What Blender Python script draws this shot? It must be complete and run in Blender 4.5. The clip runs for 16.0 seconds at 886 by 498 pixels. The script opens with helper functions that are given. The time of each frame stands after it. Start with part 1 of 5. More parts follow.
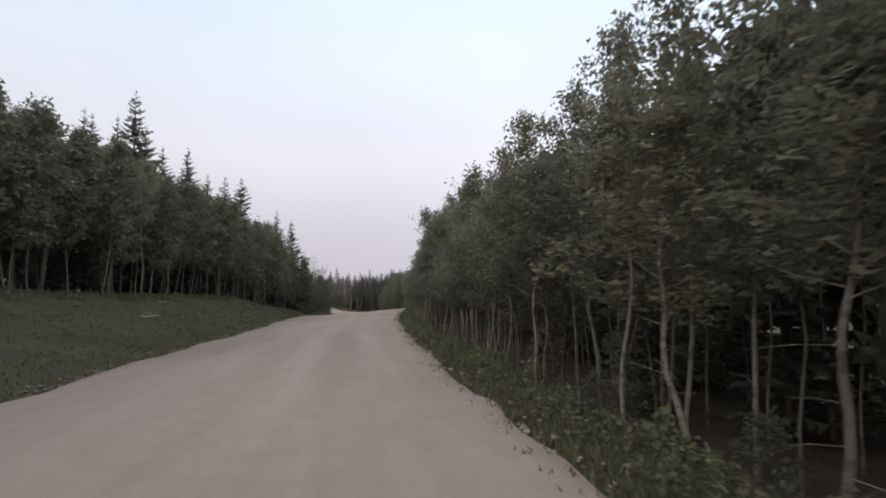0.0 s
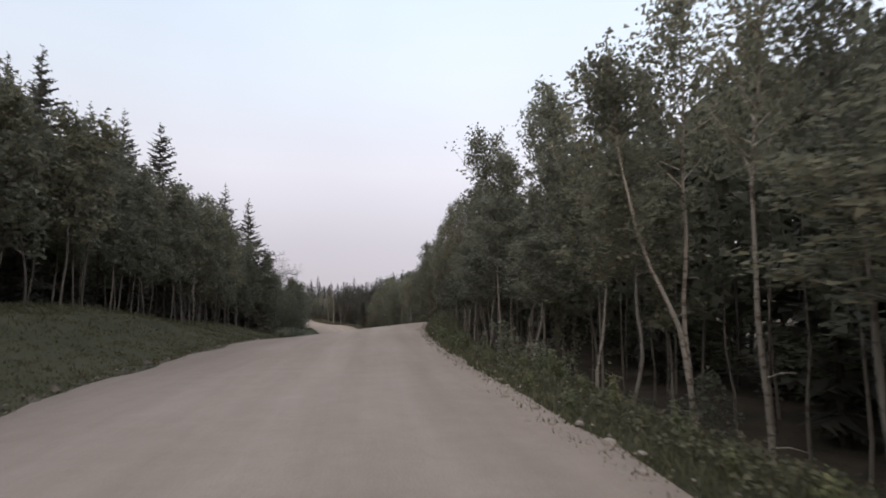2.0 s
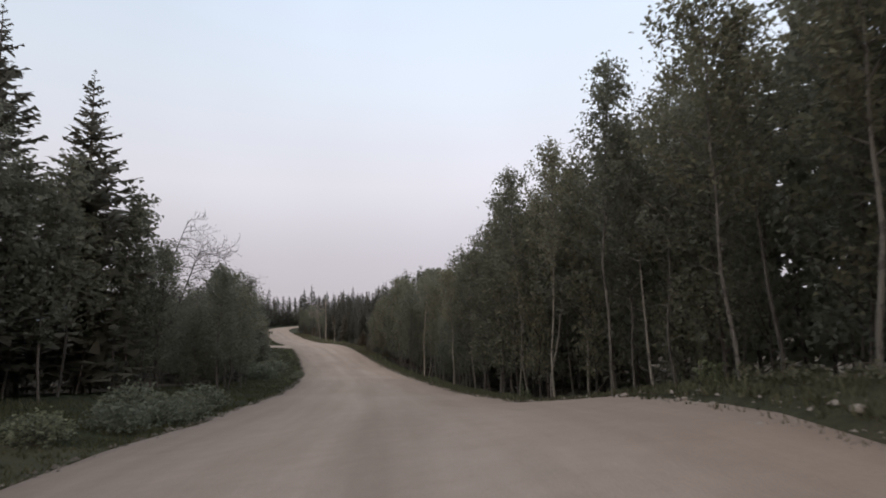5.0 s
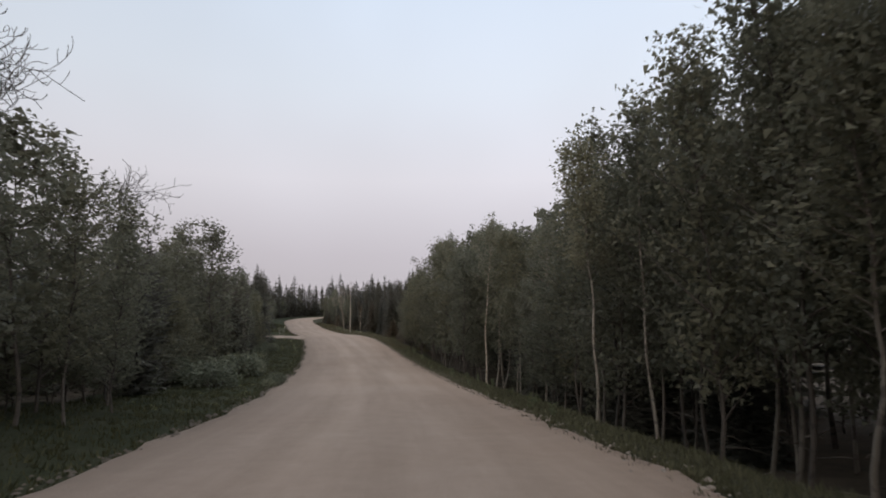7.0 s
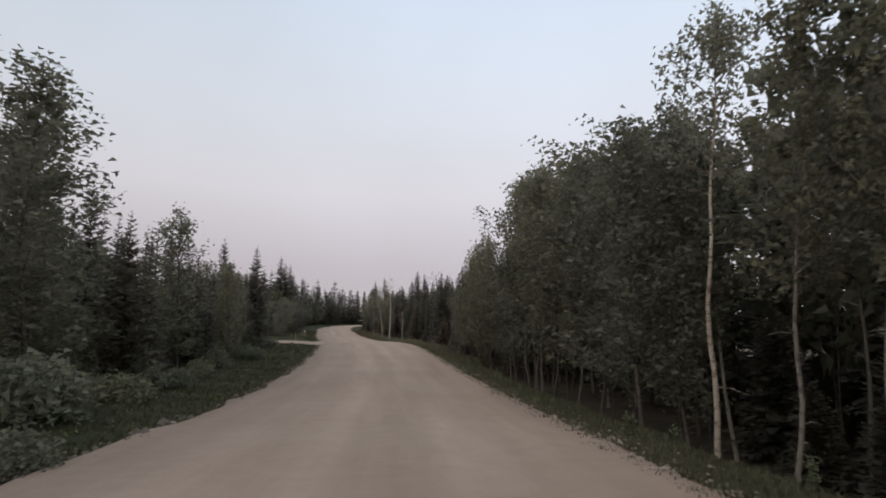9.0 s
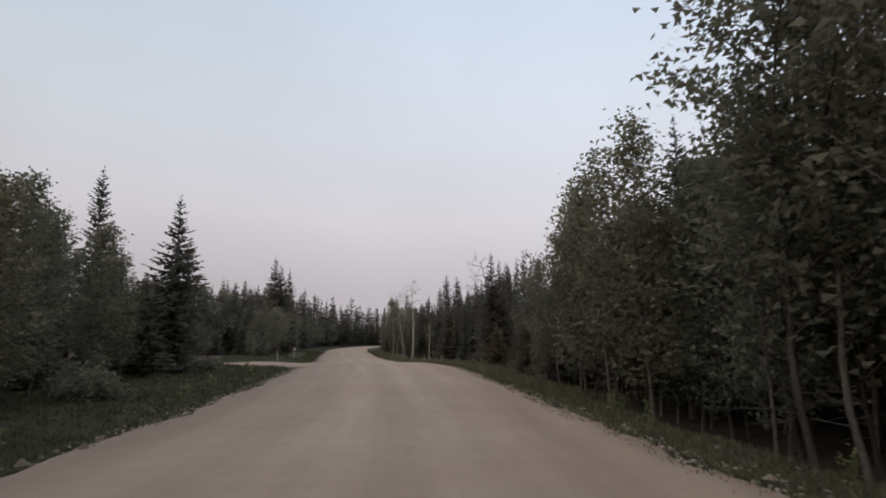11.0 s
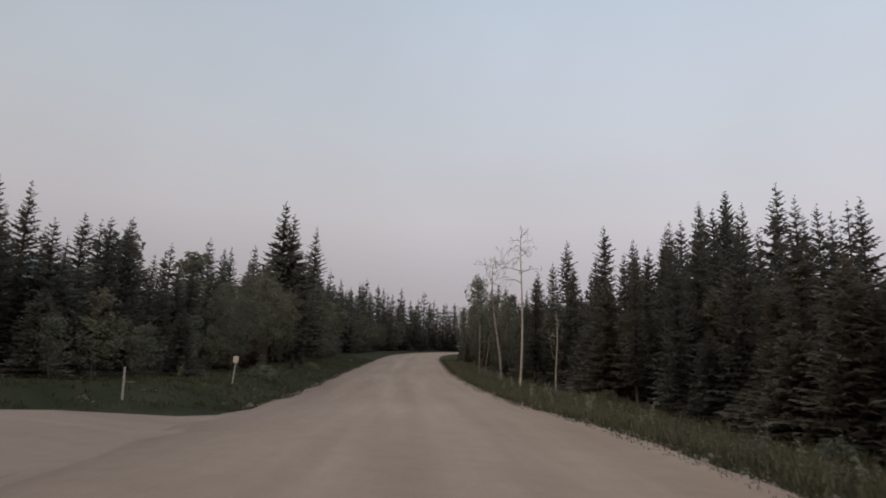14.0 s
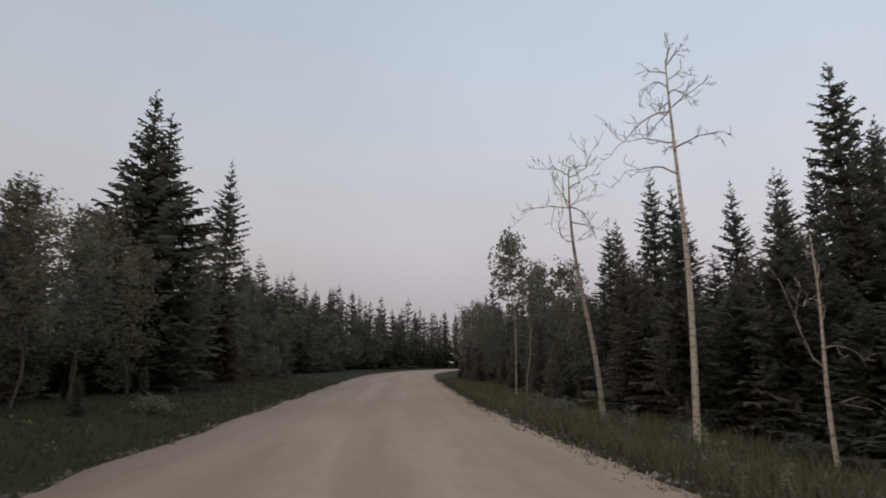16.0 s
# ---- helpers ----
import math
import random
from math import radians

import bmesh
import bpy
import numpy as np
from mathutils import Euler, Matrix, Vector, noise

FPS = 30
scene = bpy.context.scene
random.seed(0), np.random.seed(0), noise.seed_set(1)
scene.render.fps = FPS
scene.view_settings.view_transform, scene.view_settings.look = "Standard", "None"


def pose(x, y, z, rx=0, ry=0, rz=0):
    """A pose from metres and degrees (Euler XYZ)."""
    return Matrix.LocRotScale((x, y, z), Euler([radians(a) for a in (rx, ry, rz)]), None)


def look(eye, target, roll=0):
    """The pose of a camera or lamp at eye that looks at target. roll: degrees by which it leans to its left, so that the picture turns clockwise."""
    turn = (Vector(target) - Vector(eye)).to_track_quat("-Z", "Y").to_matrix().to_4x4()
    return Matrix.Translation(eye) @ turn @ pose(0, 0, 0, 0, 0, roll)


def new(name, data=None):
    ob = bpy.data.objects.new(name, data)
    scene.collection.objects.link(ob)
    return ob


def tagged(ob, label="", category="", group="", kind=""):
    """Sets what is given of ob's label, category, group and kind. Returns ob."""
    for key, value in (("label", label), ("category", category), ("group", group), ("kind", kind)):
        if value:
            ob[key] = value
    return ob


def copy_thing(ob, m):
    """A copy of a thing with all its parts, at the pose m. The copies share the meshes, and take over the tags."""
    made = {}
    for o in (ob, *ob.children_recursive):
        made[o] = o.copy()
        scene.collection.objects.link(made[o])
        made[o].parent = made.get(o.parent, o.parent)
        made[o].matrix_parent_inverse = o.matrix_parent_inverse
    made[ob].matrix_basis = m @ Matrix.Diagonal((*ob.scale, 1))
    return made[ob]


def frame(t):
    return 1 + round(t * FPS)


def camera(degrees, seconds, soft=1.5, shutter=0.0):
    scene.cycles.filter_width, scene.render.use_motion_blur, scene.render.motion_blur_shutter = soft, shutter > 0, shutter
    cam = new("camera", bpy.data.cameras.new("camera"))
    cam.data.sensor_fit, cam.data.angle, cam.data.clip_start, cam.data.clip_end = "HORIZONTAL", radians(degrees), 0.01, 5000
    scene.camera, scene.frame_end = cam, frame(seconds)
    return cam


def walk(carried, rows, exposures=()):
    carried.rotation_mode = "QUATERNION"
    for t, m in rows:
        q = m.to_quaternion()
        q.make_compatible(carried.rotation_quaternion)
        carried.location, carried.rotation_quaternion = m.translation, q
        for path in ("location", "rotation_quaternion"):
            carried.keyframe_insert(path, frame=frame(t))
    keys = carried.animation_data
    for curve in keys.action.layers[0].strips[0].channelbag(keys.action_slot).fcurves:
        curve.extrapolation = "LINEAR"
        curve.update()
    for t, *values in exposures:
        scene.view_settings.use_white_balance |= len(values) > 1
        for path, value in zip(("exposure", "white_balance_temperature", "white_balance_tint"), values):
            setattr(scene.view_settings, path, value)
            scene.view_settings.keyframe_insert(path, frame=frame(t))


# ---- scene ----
cam = camera(72.0, 16.0, soft=1.8, shutter=0.12)
PATH = [
    (0, (0.977, -2.465, 3.188), (1.018, -0.472, 3.351), -0.02),
    (0.5, (0.086, 3.469, 3.105), (0.122, 5.463, 3.248), -0.29),
    (1, (-0.807, 9.282, 3.163), (-0.749, 11.274, 3.333), 0.14),
    (1.5, (-1.502, 15.285, 3.045), (-1.376, 17.276, 3.197), -0.27),
    (2, (-2.140, 21.391, 3.080), (-2.042, 23.379, 3.275), -0.82),
    (2.5, (-2.702, 27.333, 3.194), (-2.568, 29.320, 3.378), -0.63),
    (3, (-3.224, 33.121, 3.313), (-3.130, 35.106, 3.537), -0.84),
    (3.5, (-3.711, 38.764, 3.239), (-3.621, 40.747, 3.487), -0.83),
    (4, (-4.019, 44.341, 3.339), (-3.881, 46.325, 3.544), -0.02),
    (4.2, (-4.126, 46.593, 3.280), (-4.008, 48.575, 3.516), -0.98),
    (4.9, (-4.682, 54.340, 3.300), (-4.583, 56.324, 3.535), -1.11),
    (5.6, (-5.179, 62.040, 3.130), (-5.100, 64.025, 3.366), -1.25),
    (6.3, (-5.612, 69.586, 2.366), (-5.553, 71.572, 2.602), -1.38),
    (6.5, (-5.762, 71.760, 2.330), (-5.671, 73.747, 2.539), -0.97),
    (7, (-6.083, 77.015, 2.072), (-6.096, 79.003, 2.295), -0.39),
    (7.5, (-6.436, 82.464, 1.679), (-6.493, 84.453, 1.874), -0.19),
    (8, (-6.902, 88.044, 1.286), (-7.026, 90.025, 1.534), -0.23),
    (8.5, (-7.587, 93.871, 0.938), (-7.725, 95.850, 1.192), 0.29),
    (8.7, (-7.841, 96.000, 0.878), (-7.996, 97.977, 1.138), 0.47),
    (10.8, (-11.436, 118.247, 0.077), (-11.657, 120.208, 0.405), 0.13),
    (11, (-11.852, 120.403, 0.143), (-12.096, 122.358, 0.486), -0.05),
    (11.5, (-12.859, 125.992, 0.260), (-13.140, 127.941, 0.614), -0.46),
    (12, (-14.121, 131.707, 0.382), (-14.386, 133.659, 0.732), -0.71),
    (12.5, (-15.331, 137.371, 0.551), (-15.652, 139.315, 0.894), -0.11),
    (13, (-16.621, 142.933, 0.637), (-17.014, 144.854, 1.032), 1.19),
    (13.5, (-17.829, 148.332, 0.781), (-18.288, 150.241, 1.160), 1.16),
    (14, (-19.449, 153.896, 0.910), (-19.948, 155.800, 1.267), 1.84),
    (14.5, (-21.061, 159.305, 1.024), (-21.587, 161.196, 1.408), 2.29),
    (15, (-22.808, 164.582, 0.999), (-23.289, 166.483, 1.390), 1.87),
    (15.5, (-24.458, 169.924, 1.006), (-24.930, 171.824, 1.418), 1.67),
    (16, (-26.185, 175.237, 0.872), (-26.619, 177.144, 1.289), 0.10),
]
EXPOSURES = [(0.0, 0.27, 6240, 10), (4.0, 0.17, 6290, 10), (8.0, 0.0, 6430, 10), (11.0, -0.09, 6470, 10), (13.2, -0.38, 6540, 10), (16.0, -0.34, 6520, 10)]
walk(cam, [(t, look(eye, target, roll)) for t, eye, target, roll in PATH], EXPOSURES)

# ---------------------------------------------------------------- sky and light
world = bpy.data.worlds.new("dusk_sky")
scene.world = world
world.use_nodes = True
wt = world.node_tree
wt.nodes.clear()
w_out = wt.nodes.new("ShaderNodeOutputWorld")
w_bg = wt.nodes.new("ShaderNodeBackground")
w_co = wt.nodes.new("ShaderNodeTexCoord")
w_sep = wt.nodes.new("ShaderNodeSeparateXYZ")
w_ramp = wt.nodes.new("ShaderNodeValToRGB")
wt.links.new(w_co.outputs["Generated"], w_sep.inputs[0])
wt.links.new(w_sep.outputs["Z"], w_ramp.inputs[0])
w_tint = wt.nodes.new("ShaderNodeMix")
w_tint.data_type, w_tint.blend_type = "RGBA", "MULTIPLY"
w_tint.inputs[0].default_value = 1.0
w_noise = wt.nodes.new("ShaderNodeTexNoise")
w_noise.inputs["Scale"].default_value, w_noise.inputs["Detail"].default_value = 1.6, 3.0
wt.links.new(w_co.outputs["Generated"], w_noise.inputs["Vector"])
w_sum = wt.nodes.new("ShaderNodeMath")
w_sum.operation = "MULTIPLY_ADD"
w_sum.inputs[1].default_value = 0.45
wt.links.new(w_sep.outputs["X"], w_sum.inputs[0])
wt.links.new(w_noise.outputs[0], w_sum.inputs[2])
w_veil = wt.nodes.new("ShaderNodeValToRGB")
w_veil.color_ramp.elements[0].position, w_veil.color_ramp.elements[0].color = 0.1, (0.84, 0.83, 0.81, 1)
w_veil.color_ramp.elements[1].position, w_veil.color_ramp.elements[1].color = 0.85, (1.07, 1.07, 1.08, 1)
wt.links.new(w_sum.outputs[0], w_veil.inputs[0])
wt.links.new(w_ramp.outputs[0], w_tint.inputs[6])
wt.links.new(w_veil.outputs[0], w_tint.inputs[7])
w_half = wt.nodes.new("ShaderNodeMath")
w_half.operation = "MULTIPLY_ADD"
w_half.inputs[1].default_value, w_half.inputs[2].default_value = 0.5, 0.5
wt.links.new(w_sep.outputs["Y"], w_half.inputs[0])
w_glow = wt.nodes.new("ShaderNodeValToRGB")      # the sky after sunset is brighter and warmer to the south
w_glow.color_ramp.elements[0].position, w_glow.color_ramp.elements[0].color = 0.0, (2.0, 1.80, 1.60, 1)
w_glow.color_ramp.elements[1].position, w_glow.color_ramp.elements[1].color = 0.62, (1, 1, 1, 1)
wt.links.new(w_half.outputs[0], w_glow.inputs[0])
w_all = wt.nodes.new("ShaderNodeMix")
w_all.data_type, w_all.blend_type = "RGBA", "MULTIPLY"
w_all.inputs[0].default_value = 1.0
wt.links.new(w_tint.outputs[2], w_all.inputs[6])
wt.links.new(w_glow.outputs[0], w_all.inputs[7])
wt.links.new(w_all.outputs[2], w_bg.inputs[0])
wt.links.new(w_bg.outputs[0], w_out.inputs[0])
w_bg.inputs[1].default_value = 1.0
SKY = [(0.0, (0.52, 0.48, 0.50)), (0.10, (0.60, 0.56, 0.60)), (0.22, (0.76, 0.74, 0.79)), (0.36, (0.73, 0.78, 0.86)), (0.55, (0.66, 0.76, 0.90)), (1.0, (0.72, 0.76, 0.84))]
els = w_ramp.color_ramp.elements
for n, (at, col) in enumerate(SKY):
    e = els[n] if n < 2 else els.new(at)
    e.position, e.color = at, (*col, 1)
els[0].position, els[0].color = SKY[0][0], (*SKY[0][1], 1)

sun_data = bpy.data.lights.new("sun", "SUN")
sun_data.energy, sun_data.angle, sun_data.color = 0.45, radians(60), (1.0, 0.88, 0.76)
sun = new("sun", sun_data)
sun.matrix_basis = look((-40, -60, 75), (0, 80, 0))

# ---------------------------------------------------------------- materials
def nodes(name):
    m = bpy.data.materials.new(name)
    m.use_nodes = True
    t = m.node_tree
    return m, t, t.nodes["Principled BSDF"]


def add(t, kind, **values):
    n = t.nodes.new(kind)
    for key, value in values.items():
        n.inputs[key].default_value = value
    return n


def ramp(t, source, stops):
    r = t.nodes.new("ShaderNodeValToRGB")
    e = r.color_ramp.elements
    while len(e) < len(stops):
        e.new(0.5)
    for k, (at, col) in enumerate(stops):
        e[k].position, e[k].color = at, (*col, 1)
    t.links.new(source, r.inputs[0])
    return r.outputs[0]


def mix(t, fac, a, b, blend="MIX"):
    m = t.nodes.new("ShaderNodeMix")
    m.data_type, m.blend_type = "RGBA", blend
    for sock, val in ((m.inputs[0], fac), (m.inputs[6], a), (m.inputs[7], b)):
        if hasattr(val, "is_output"):
            t.links.new(val, sock)
        else:
            sock.default_value = val if isinstance(val, float) else (*val, 1)
    return m.outputs[2]


def noise_tex(t, scale, detail=4.0, rough=0.6, stretch=None, object_space=True):
    co = t.nodes.new("ShaderNodeTexCoord")
    n = add(t, "ShaderNodeTexNoise", Scale=scale, Detail=detail, Roughness=rough)
    src = co.outputs["Object"]
    if stretch:
        mp = t.nodes.new("ShaderNodeMapping")
        mp.inputs["Scale"].default_value = stretch
        t.links.new(src, mp.inputs[0])
        src = mp.outputs[0]
    t.links.new(src, n.inputs["Vector"])
    return n.outputs[0]


def bump(t, bsdf, height, strength, distance):
    b = add(t, "ShaderNodeBump", Strength=strength, Distance=distance)
    t.links.new(height, b.inputs["Height"])
    t.links.new(b.outputs[0], bsdf.inputs["Normal"])


def leaf_material(name, dark, light, rough=0.6, trans=0.0):
    m, t, b = nodes(name)
    geo = t.nodes.new("ShaderNodeNewGeometry")
    info = t.nodes.new("ShaderNodeObjectInfo")
    isl = ramp(t, geo.outputs["Random Per Island"], [(0.0, dark), (1.0, light)])
    tone = ramp(t, info.outputs["Random"], [(0.0, (0.82, 0.84, 0.86)), (0.5, (1, 1, 1)), (1.0, (1.22, 1.12, 0.92))])
    t.links.new(mix(t, 1.0, isl, tone, "MULTIPLY"), b.inputs["Base Color"])
    b.inputs["Roughness"].default_value = rough
    b.inputs["Specular IOR Level"].default_value = 0.3
    if trans:
        tr = t.nodes.new("ShaderNodeBsdfTranslucent")
        t.links.new(isl, tr.inputs[0])
        mx = t.nodes.new("ShaderNodeMixShader")
        mx.inputs[0].default_value = trans
        t.links.new(b.outputs[0], mx.inputs[1])
        t.links.new(tr.outputs[0], mx.inputs[2])
        t.links.new(mx.outputs[0], t.nodes["Material Output"].inputs[0])
    return m


def bark_material(name, base, mark, scale, band):
    m, t, b = nodes(name)
    grain = noise_tex(t, scale, 5, 0.65, (1, 1, 0.25))
    marks = noise_tex(t, 3.0, 3, 0.6, (1.2, 1.2, band))
    col = ramp(t, grain, [(0.3, tuple(c * 0.75 for c in base)), (0.7, base)])
    fac = ramp(t, marks, [(0.52, (0, 0, 0)), (0.62, (1, 1, 1))])
    info = t.nodes.new("ShaderNodeObjectInfo")
    tone = ramp(t, info.outputs["Random"], [(0.0, (0.58, 0.56, 0.54)), (0.55, (0.88, 0.86, 0.84)), (1.0, (1.30, 1.27, 1.22))])
    t.links.new(mix(t, 1.0, mix(t, fac, col, mark), tone, "MULTIPLY"), b.inputs["Base Color"])
    b.inputs["Roughness"].default_value = 0.85
    bump(t, b, grain, 0.5, 0.02)
    return m


M_ASPEN_LEAF = leaf_material("aspen_leaves", (0.130, 0.130, 0.094), (0.190, 0.186, 0.132), 0.55, 0.5)
# paler leaf tone, raised to stand for crowns that catch more light
M_ASPEN_LEAF_PALE = leaf_material("pale_lit_aspen_leaves", (0.184, 0.185, 0.138), (0.262, 0.256, 0.190), 0.55, 0.5)
M_SPRUCE = leaf_material("spruce_needles", (0.090, 0.088, 0.073), (0.138, 0.130, 0.105), 0.75, 0.48)
M_SPRUCE_BROWN = leaf_material("dry_spruce_needles", (0.122, 0.100, 0.076), (0.176, 0.144, 0.106), 0.75, 0.48)
M_BUSH = leaf_material("bush_leaves", (0.116, 0.125, 0.086), (0.205, 0.212, 0.148), 0.6, 0.4)
M_WEED_PALE = leaf_material("pale_weed_leaves", (0.17, 0.18, 0.125), (0.29, 0.29, 0.21), 0.55, 0.35)
M_WEED = leaf_material("weed_leaves", (0.105, 0.118, 0.064), (0.205, 0.212, 0.120), 0.55, 0.35)
M_GRASS = leaf_material("grass_blades", (0.052, 0.053, 0.031), (0.100, 0.095, 0.056), 0.7, 0.35)
M_GRASS_LUSH = leaf_material("lush_grass_blades", (0.085, 0.082, 0.045), (0.175, 0.162, 0.092), 0.7, 0.35)
M_HERB = leaf_material("verge_herb_leaves", (0.070, 0.072, 0.049), (0.165, 0.160, 0.112), 0.6, 0.35)
# blades left of the road past row 62, darker than the bank's
M_GRASS_DARK = leaf_material("dark_green_grass_blades", (0.038, 0.040, 0.019), (0.082, 0.081, 0.040), 0.7, 0.3)
M_GRASS_DRY = leaf_material("dry_grass_blades", (0.080, 0.073, 0.043), (0.170, 0.150, 0.092), 0.7, 0.35)
M_ASPEN_BARK = bark_material("aspen_bark", (0.235, 0.205, 0.172), (0.10, 0.086, 0.075), 9.0, 1.3)
M_DARK_BARK = bark_material("spruce_bark", (0.115, 0.095, 0.08), (0.05, 0.042, 0.036), 12.0, 2.0)
M_BIRCH_BARK = bark_material("dead_birch_bark", (0.40, 0.345, 0.285), (0.16, 0.115, 0.085), 7.0, 4.0)
M_GREY_WOOD = bark_material("weathered_dead_wood", (0.125, 0.115, 0.108), (0.07, 0.063, 0.06), 10.0, 2.0)


def gravel_material(name, tint=1.0, tracks=True):
    m, t, b = nodes(name)
    uv = t.nodes.new("ShaderNodeUVMap")
    uv.uv_map = "run"
    mp = t.nodes.new("ShaderNodeMapping")
    mp.inputs["Scale"].default_value = (1.0, 0.06, 1.0)
    t.links.new(uv.outputs[0], mp.inputs[0])
    streak = add(t, "ShaderNodeTexNoise", Scale=1.1, Detail=5.0, Roughness=0.6)
    t.links.new(mp.outputs[0], streak.inputs["Vector"])
    big = noise_tex(t, 0.12, 4, 0.6)
    mid = noise_tex(t, 2.2, 5, 0.65)
    fine = noise_tex(t, 60.0, 3, 0.7)
    co = t.nodes.new("ShaderNodeTexCoord")
    vor = add(t, "ShaderNodeTexVoronoi", Scale=38.0)
    t.links.new(co.outputs["Object"], vor.inputs["Vector"])
    c1 = ramp(t, big, [(0.35, (0.312 * tint, 0.240 * tint, 0.189 * tint)), (0.65, (0.348 * tint, 0.275 * tint, 0.221 * tint))])
    c2 = mix(t, 1.0, c1, ramp(t, streak.outputs[0], [(0.30, (0.86, 0.85, 0.84)), (0.70, (1.10, 1.10, 1.10))]), "MULTIPLY")
    c2 = mix(t, 0.35, c2, ramp(t, mid, [(0.3, (0.8, 0.78, 0.76)), (0.7, (1.12, 1.12, 1.12))]), "MULTIPLY")
    c3 = mix(t, 0.4, c2, ramp(t, fine, [(0.25, (0.6, 0.59, 0.58)), (0.75, (1.35, 1.35, 1.35))]), "MULTIPLY")
    if tracks:
        sep = t.nodes.new("ShaderNodeSeparateXYZ")
        t.links.new(uv.outputs[0], sep.inputs[0])
        scaled = t.nodes.new("ShaderNodeMath")
        scaled.operation = "MULTIPLY_ADD"
        scaled.inputs[1].default_value, scaled.inputs[2].default_value = 0.1, 0.5
        t.links.new(sep.outputs[0], scaled.inputs[0])
        d, p = (0.93, 0.92, 0.91), (1.05, 1.05, 1.05)
        # pale wheel tracks, and a darker tone towards the left edge
        cross_tone = ramp(t, scaled.outputs[0], [(0.10, (0.74, 0.73, 0.72)), (0.24, (0.90, 0.89, 0.89)), (0.33, d), (0.41, p), (0.49, d), (0.57, p), (0.70, (1.0, 0.98, 0.96)), (0.84, (0.99, 0.95, 0.92))])
        c3 = mix(t, 1.0, c3, cross_tone, "MULTIPLY")
        along = t.nodes.new("ShaderNodeMath")
        along.operation = "MULTIPLY"
        along.inputs[1].default_value = 0.004
        t.links.new(sep.outputs[1], along.inputs[0])
        c3 = mix(t, 1.0, c3, ramp(t, along.outputs[0], [(0.40, (0.96, 1.0, 1.06)), (0.70, (1.0, 1.0, 1.0))]), "MULTIPLY")
    t.links.new(c3, b.inputs["Base Color"])
    b.inputs["Roughness"].default_value = 0.92
    b.inputs["Specular IOR Level"].default_value = 0.25
    bump(t, b, vor.outputs["Distance"], 0.4, 0.012)
    return m


M_GRAVEL = gravel_material("gravel")
M_TRACK = gravel_material("side_track_gravel", 0.82, False)


def soil_material(name, a, b_, c, scale):
    m, t, b = nodes(name)
    big = noise_tex(t, scale, 5, 0.65)
    fine = noise_tex(t, 14.0, 4, 0.7)
    col = ramp(t, big, [(0.3, a), (0.5, b_), (0.72, c)])
    t.links.new(mix(t, 0.7, col, ramp(t, fine, [(0.25, (0.5, 0.5, 0.5)), (0.75, (1.4, 1.4, 1.35))]), "MULTIPLY"), b.inputs["Base Color"])
    b.inputs["Roughness"].default_value = 0.95
    b.inputs["Specular IOR Level"].default_value = 0.1
    bump(t, b, fine, 0.8, 0.06)
    return m


M_VERGE = soil_material("verge_turf", (0.042, 0.043, 0.026), (0.058, 0.056, 0.034), (0.082, 0.072, 0.047), 0.6)
# turf left of the road past row 62, darker and greener than the bank's
M_LAWN = soil_material("dark_green_turf", (0.026, 0.031, 0.016), (0.036, 0.040, 0.022), (0.055, 0.052, 0.033), 0.6)
M_FLOOR = soil_material("forest_floor", (0.060, 0.050, 0.040), (0.088, 0.071, 0.054), (0.115, 0.093, 0.069), 0.8)


def plain(name, col, rough=0.6, metal=0.0, spread=0.12, scale=20.0):
    m, t, b = nodes(name)
    n = noise_tex(t, scale, 4, 0.6)
    t.links.new(ramp(t, n, [(0.3, tuple(c * (1 - spread) for c in col)), (0.7, tuple(c * (1 + spread) for c in col))]), b.inputs["Base Color"])
    b.inputs["Roughness"].default_value, b.inputs["Metallic"].default_value = rough, metal
    return m


M_CLOD = plain("dark_clods", (0.085, 0.068, 0.052), 0.95, spread=0.4, scale=5.0)
M_CLOD_DRY = plain("dry_clods", (0.19, 0.155, 0.118), 0.95, spread=0.45, scale=5.0)
M_STONE = plain("pale_stone", (0.275, 0.228, 0.188), 0.9, spread=0.35, scale=6.0)
M_SIGN = plain("weathered_cream_sign", (0.50, 0.44, 0.31), 0.55, spread=0.1)
M_POST = plain("weathered_post", (0.33, 0.30, 0.255), 0.8, spread=0.25)
# blue haze of the distance is put into the woods' base colour
M_HILL = plain("hazy_hill_woods", (0.115, 0.135, 0.165), 1.0, spread=0.15, scale=0.01)


# ---------------------------------------------------------------- mesh helpers
def mesh(name, verts, faces, material, smooth=False):
    me = bpy.data.meshes.new(name)
    me.from_pydata([tuple(v) for v in verts], [], faces)
    me.materials.append(material)
    if smooth:
        me.polygons.foreach_set("use_smooth", [True] * len(me.polygons))
    me.update()
    return me


def fast_mesh(name, verts, faces, material, smooth=False):
    """A mesh from numpy arrays whose faces all have the same number of corners."""
    verts, faces = np.asarray(verts, np.float32), np.asarray(faces, np.int32)
    me = bpy.data.meshes.new(name)
    n, k = faces.shape
    me.vertices.add(len(verts))
    me.vertices.foreach_set("co", verts.ravel())
    me.loops.add(n * k)
    me.loops.foreach_set("vertex_index", faces.ravel())
    me.polygons.add(n)
    me.polygons.foreach_set("loop_start", np.arange(n, dtype=np.int32) * k)
    if smooth:
        me.polygons.foreach_set("use_smooth", np.ones(n, bool))
    me.materials.append(material)
    me.update(calc_edges=True)
    return me


def part_of(parent, name, me, label=""):
    ob = new(name, me)
    ob.parent = parent
    if label:
        tagged(ob, label)
    return ob


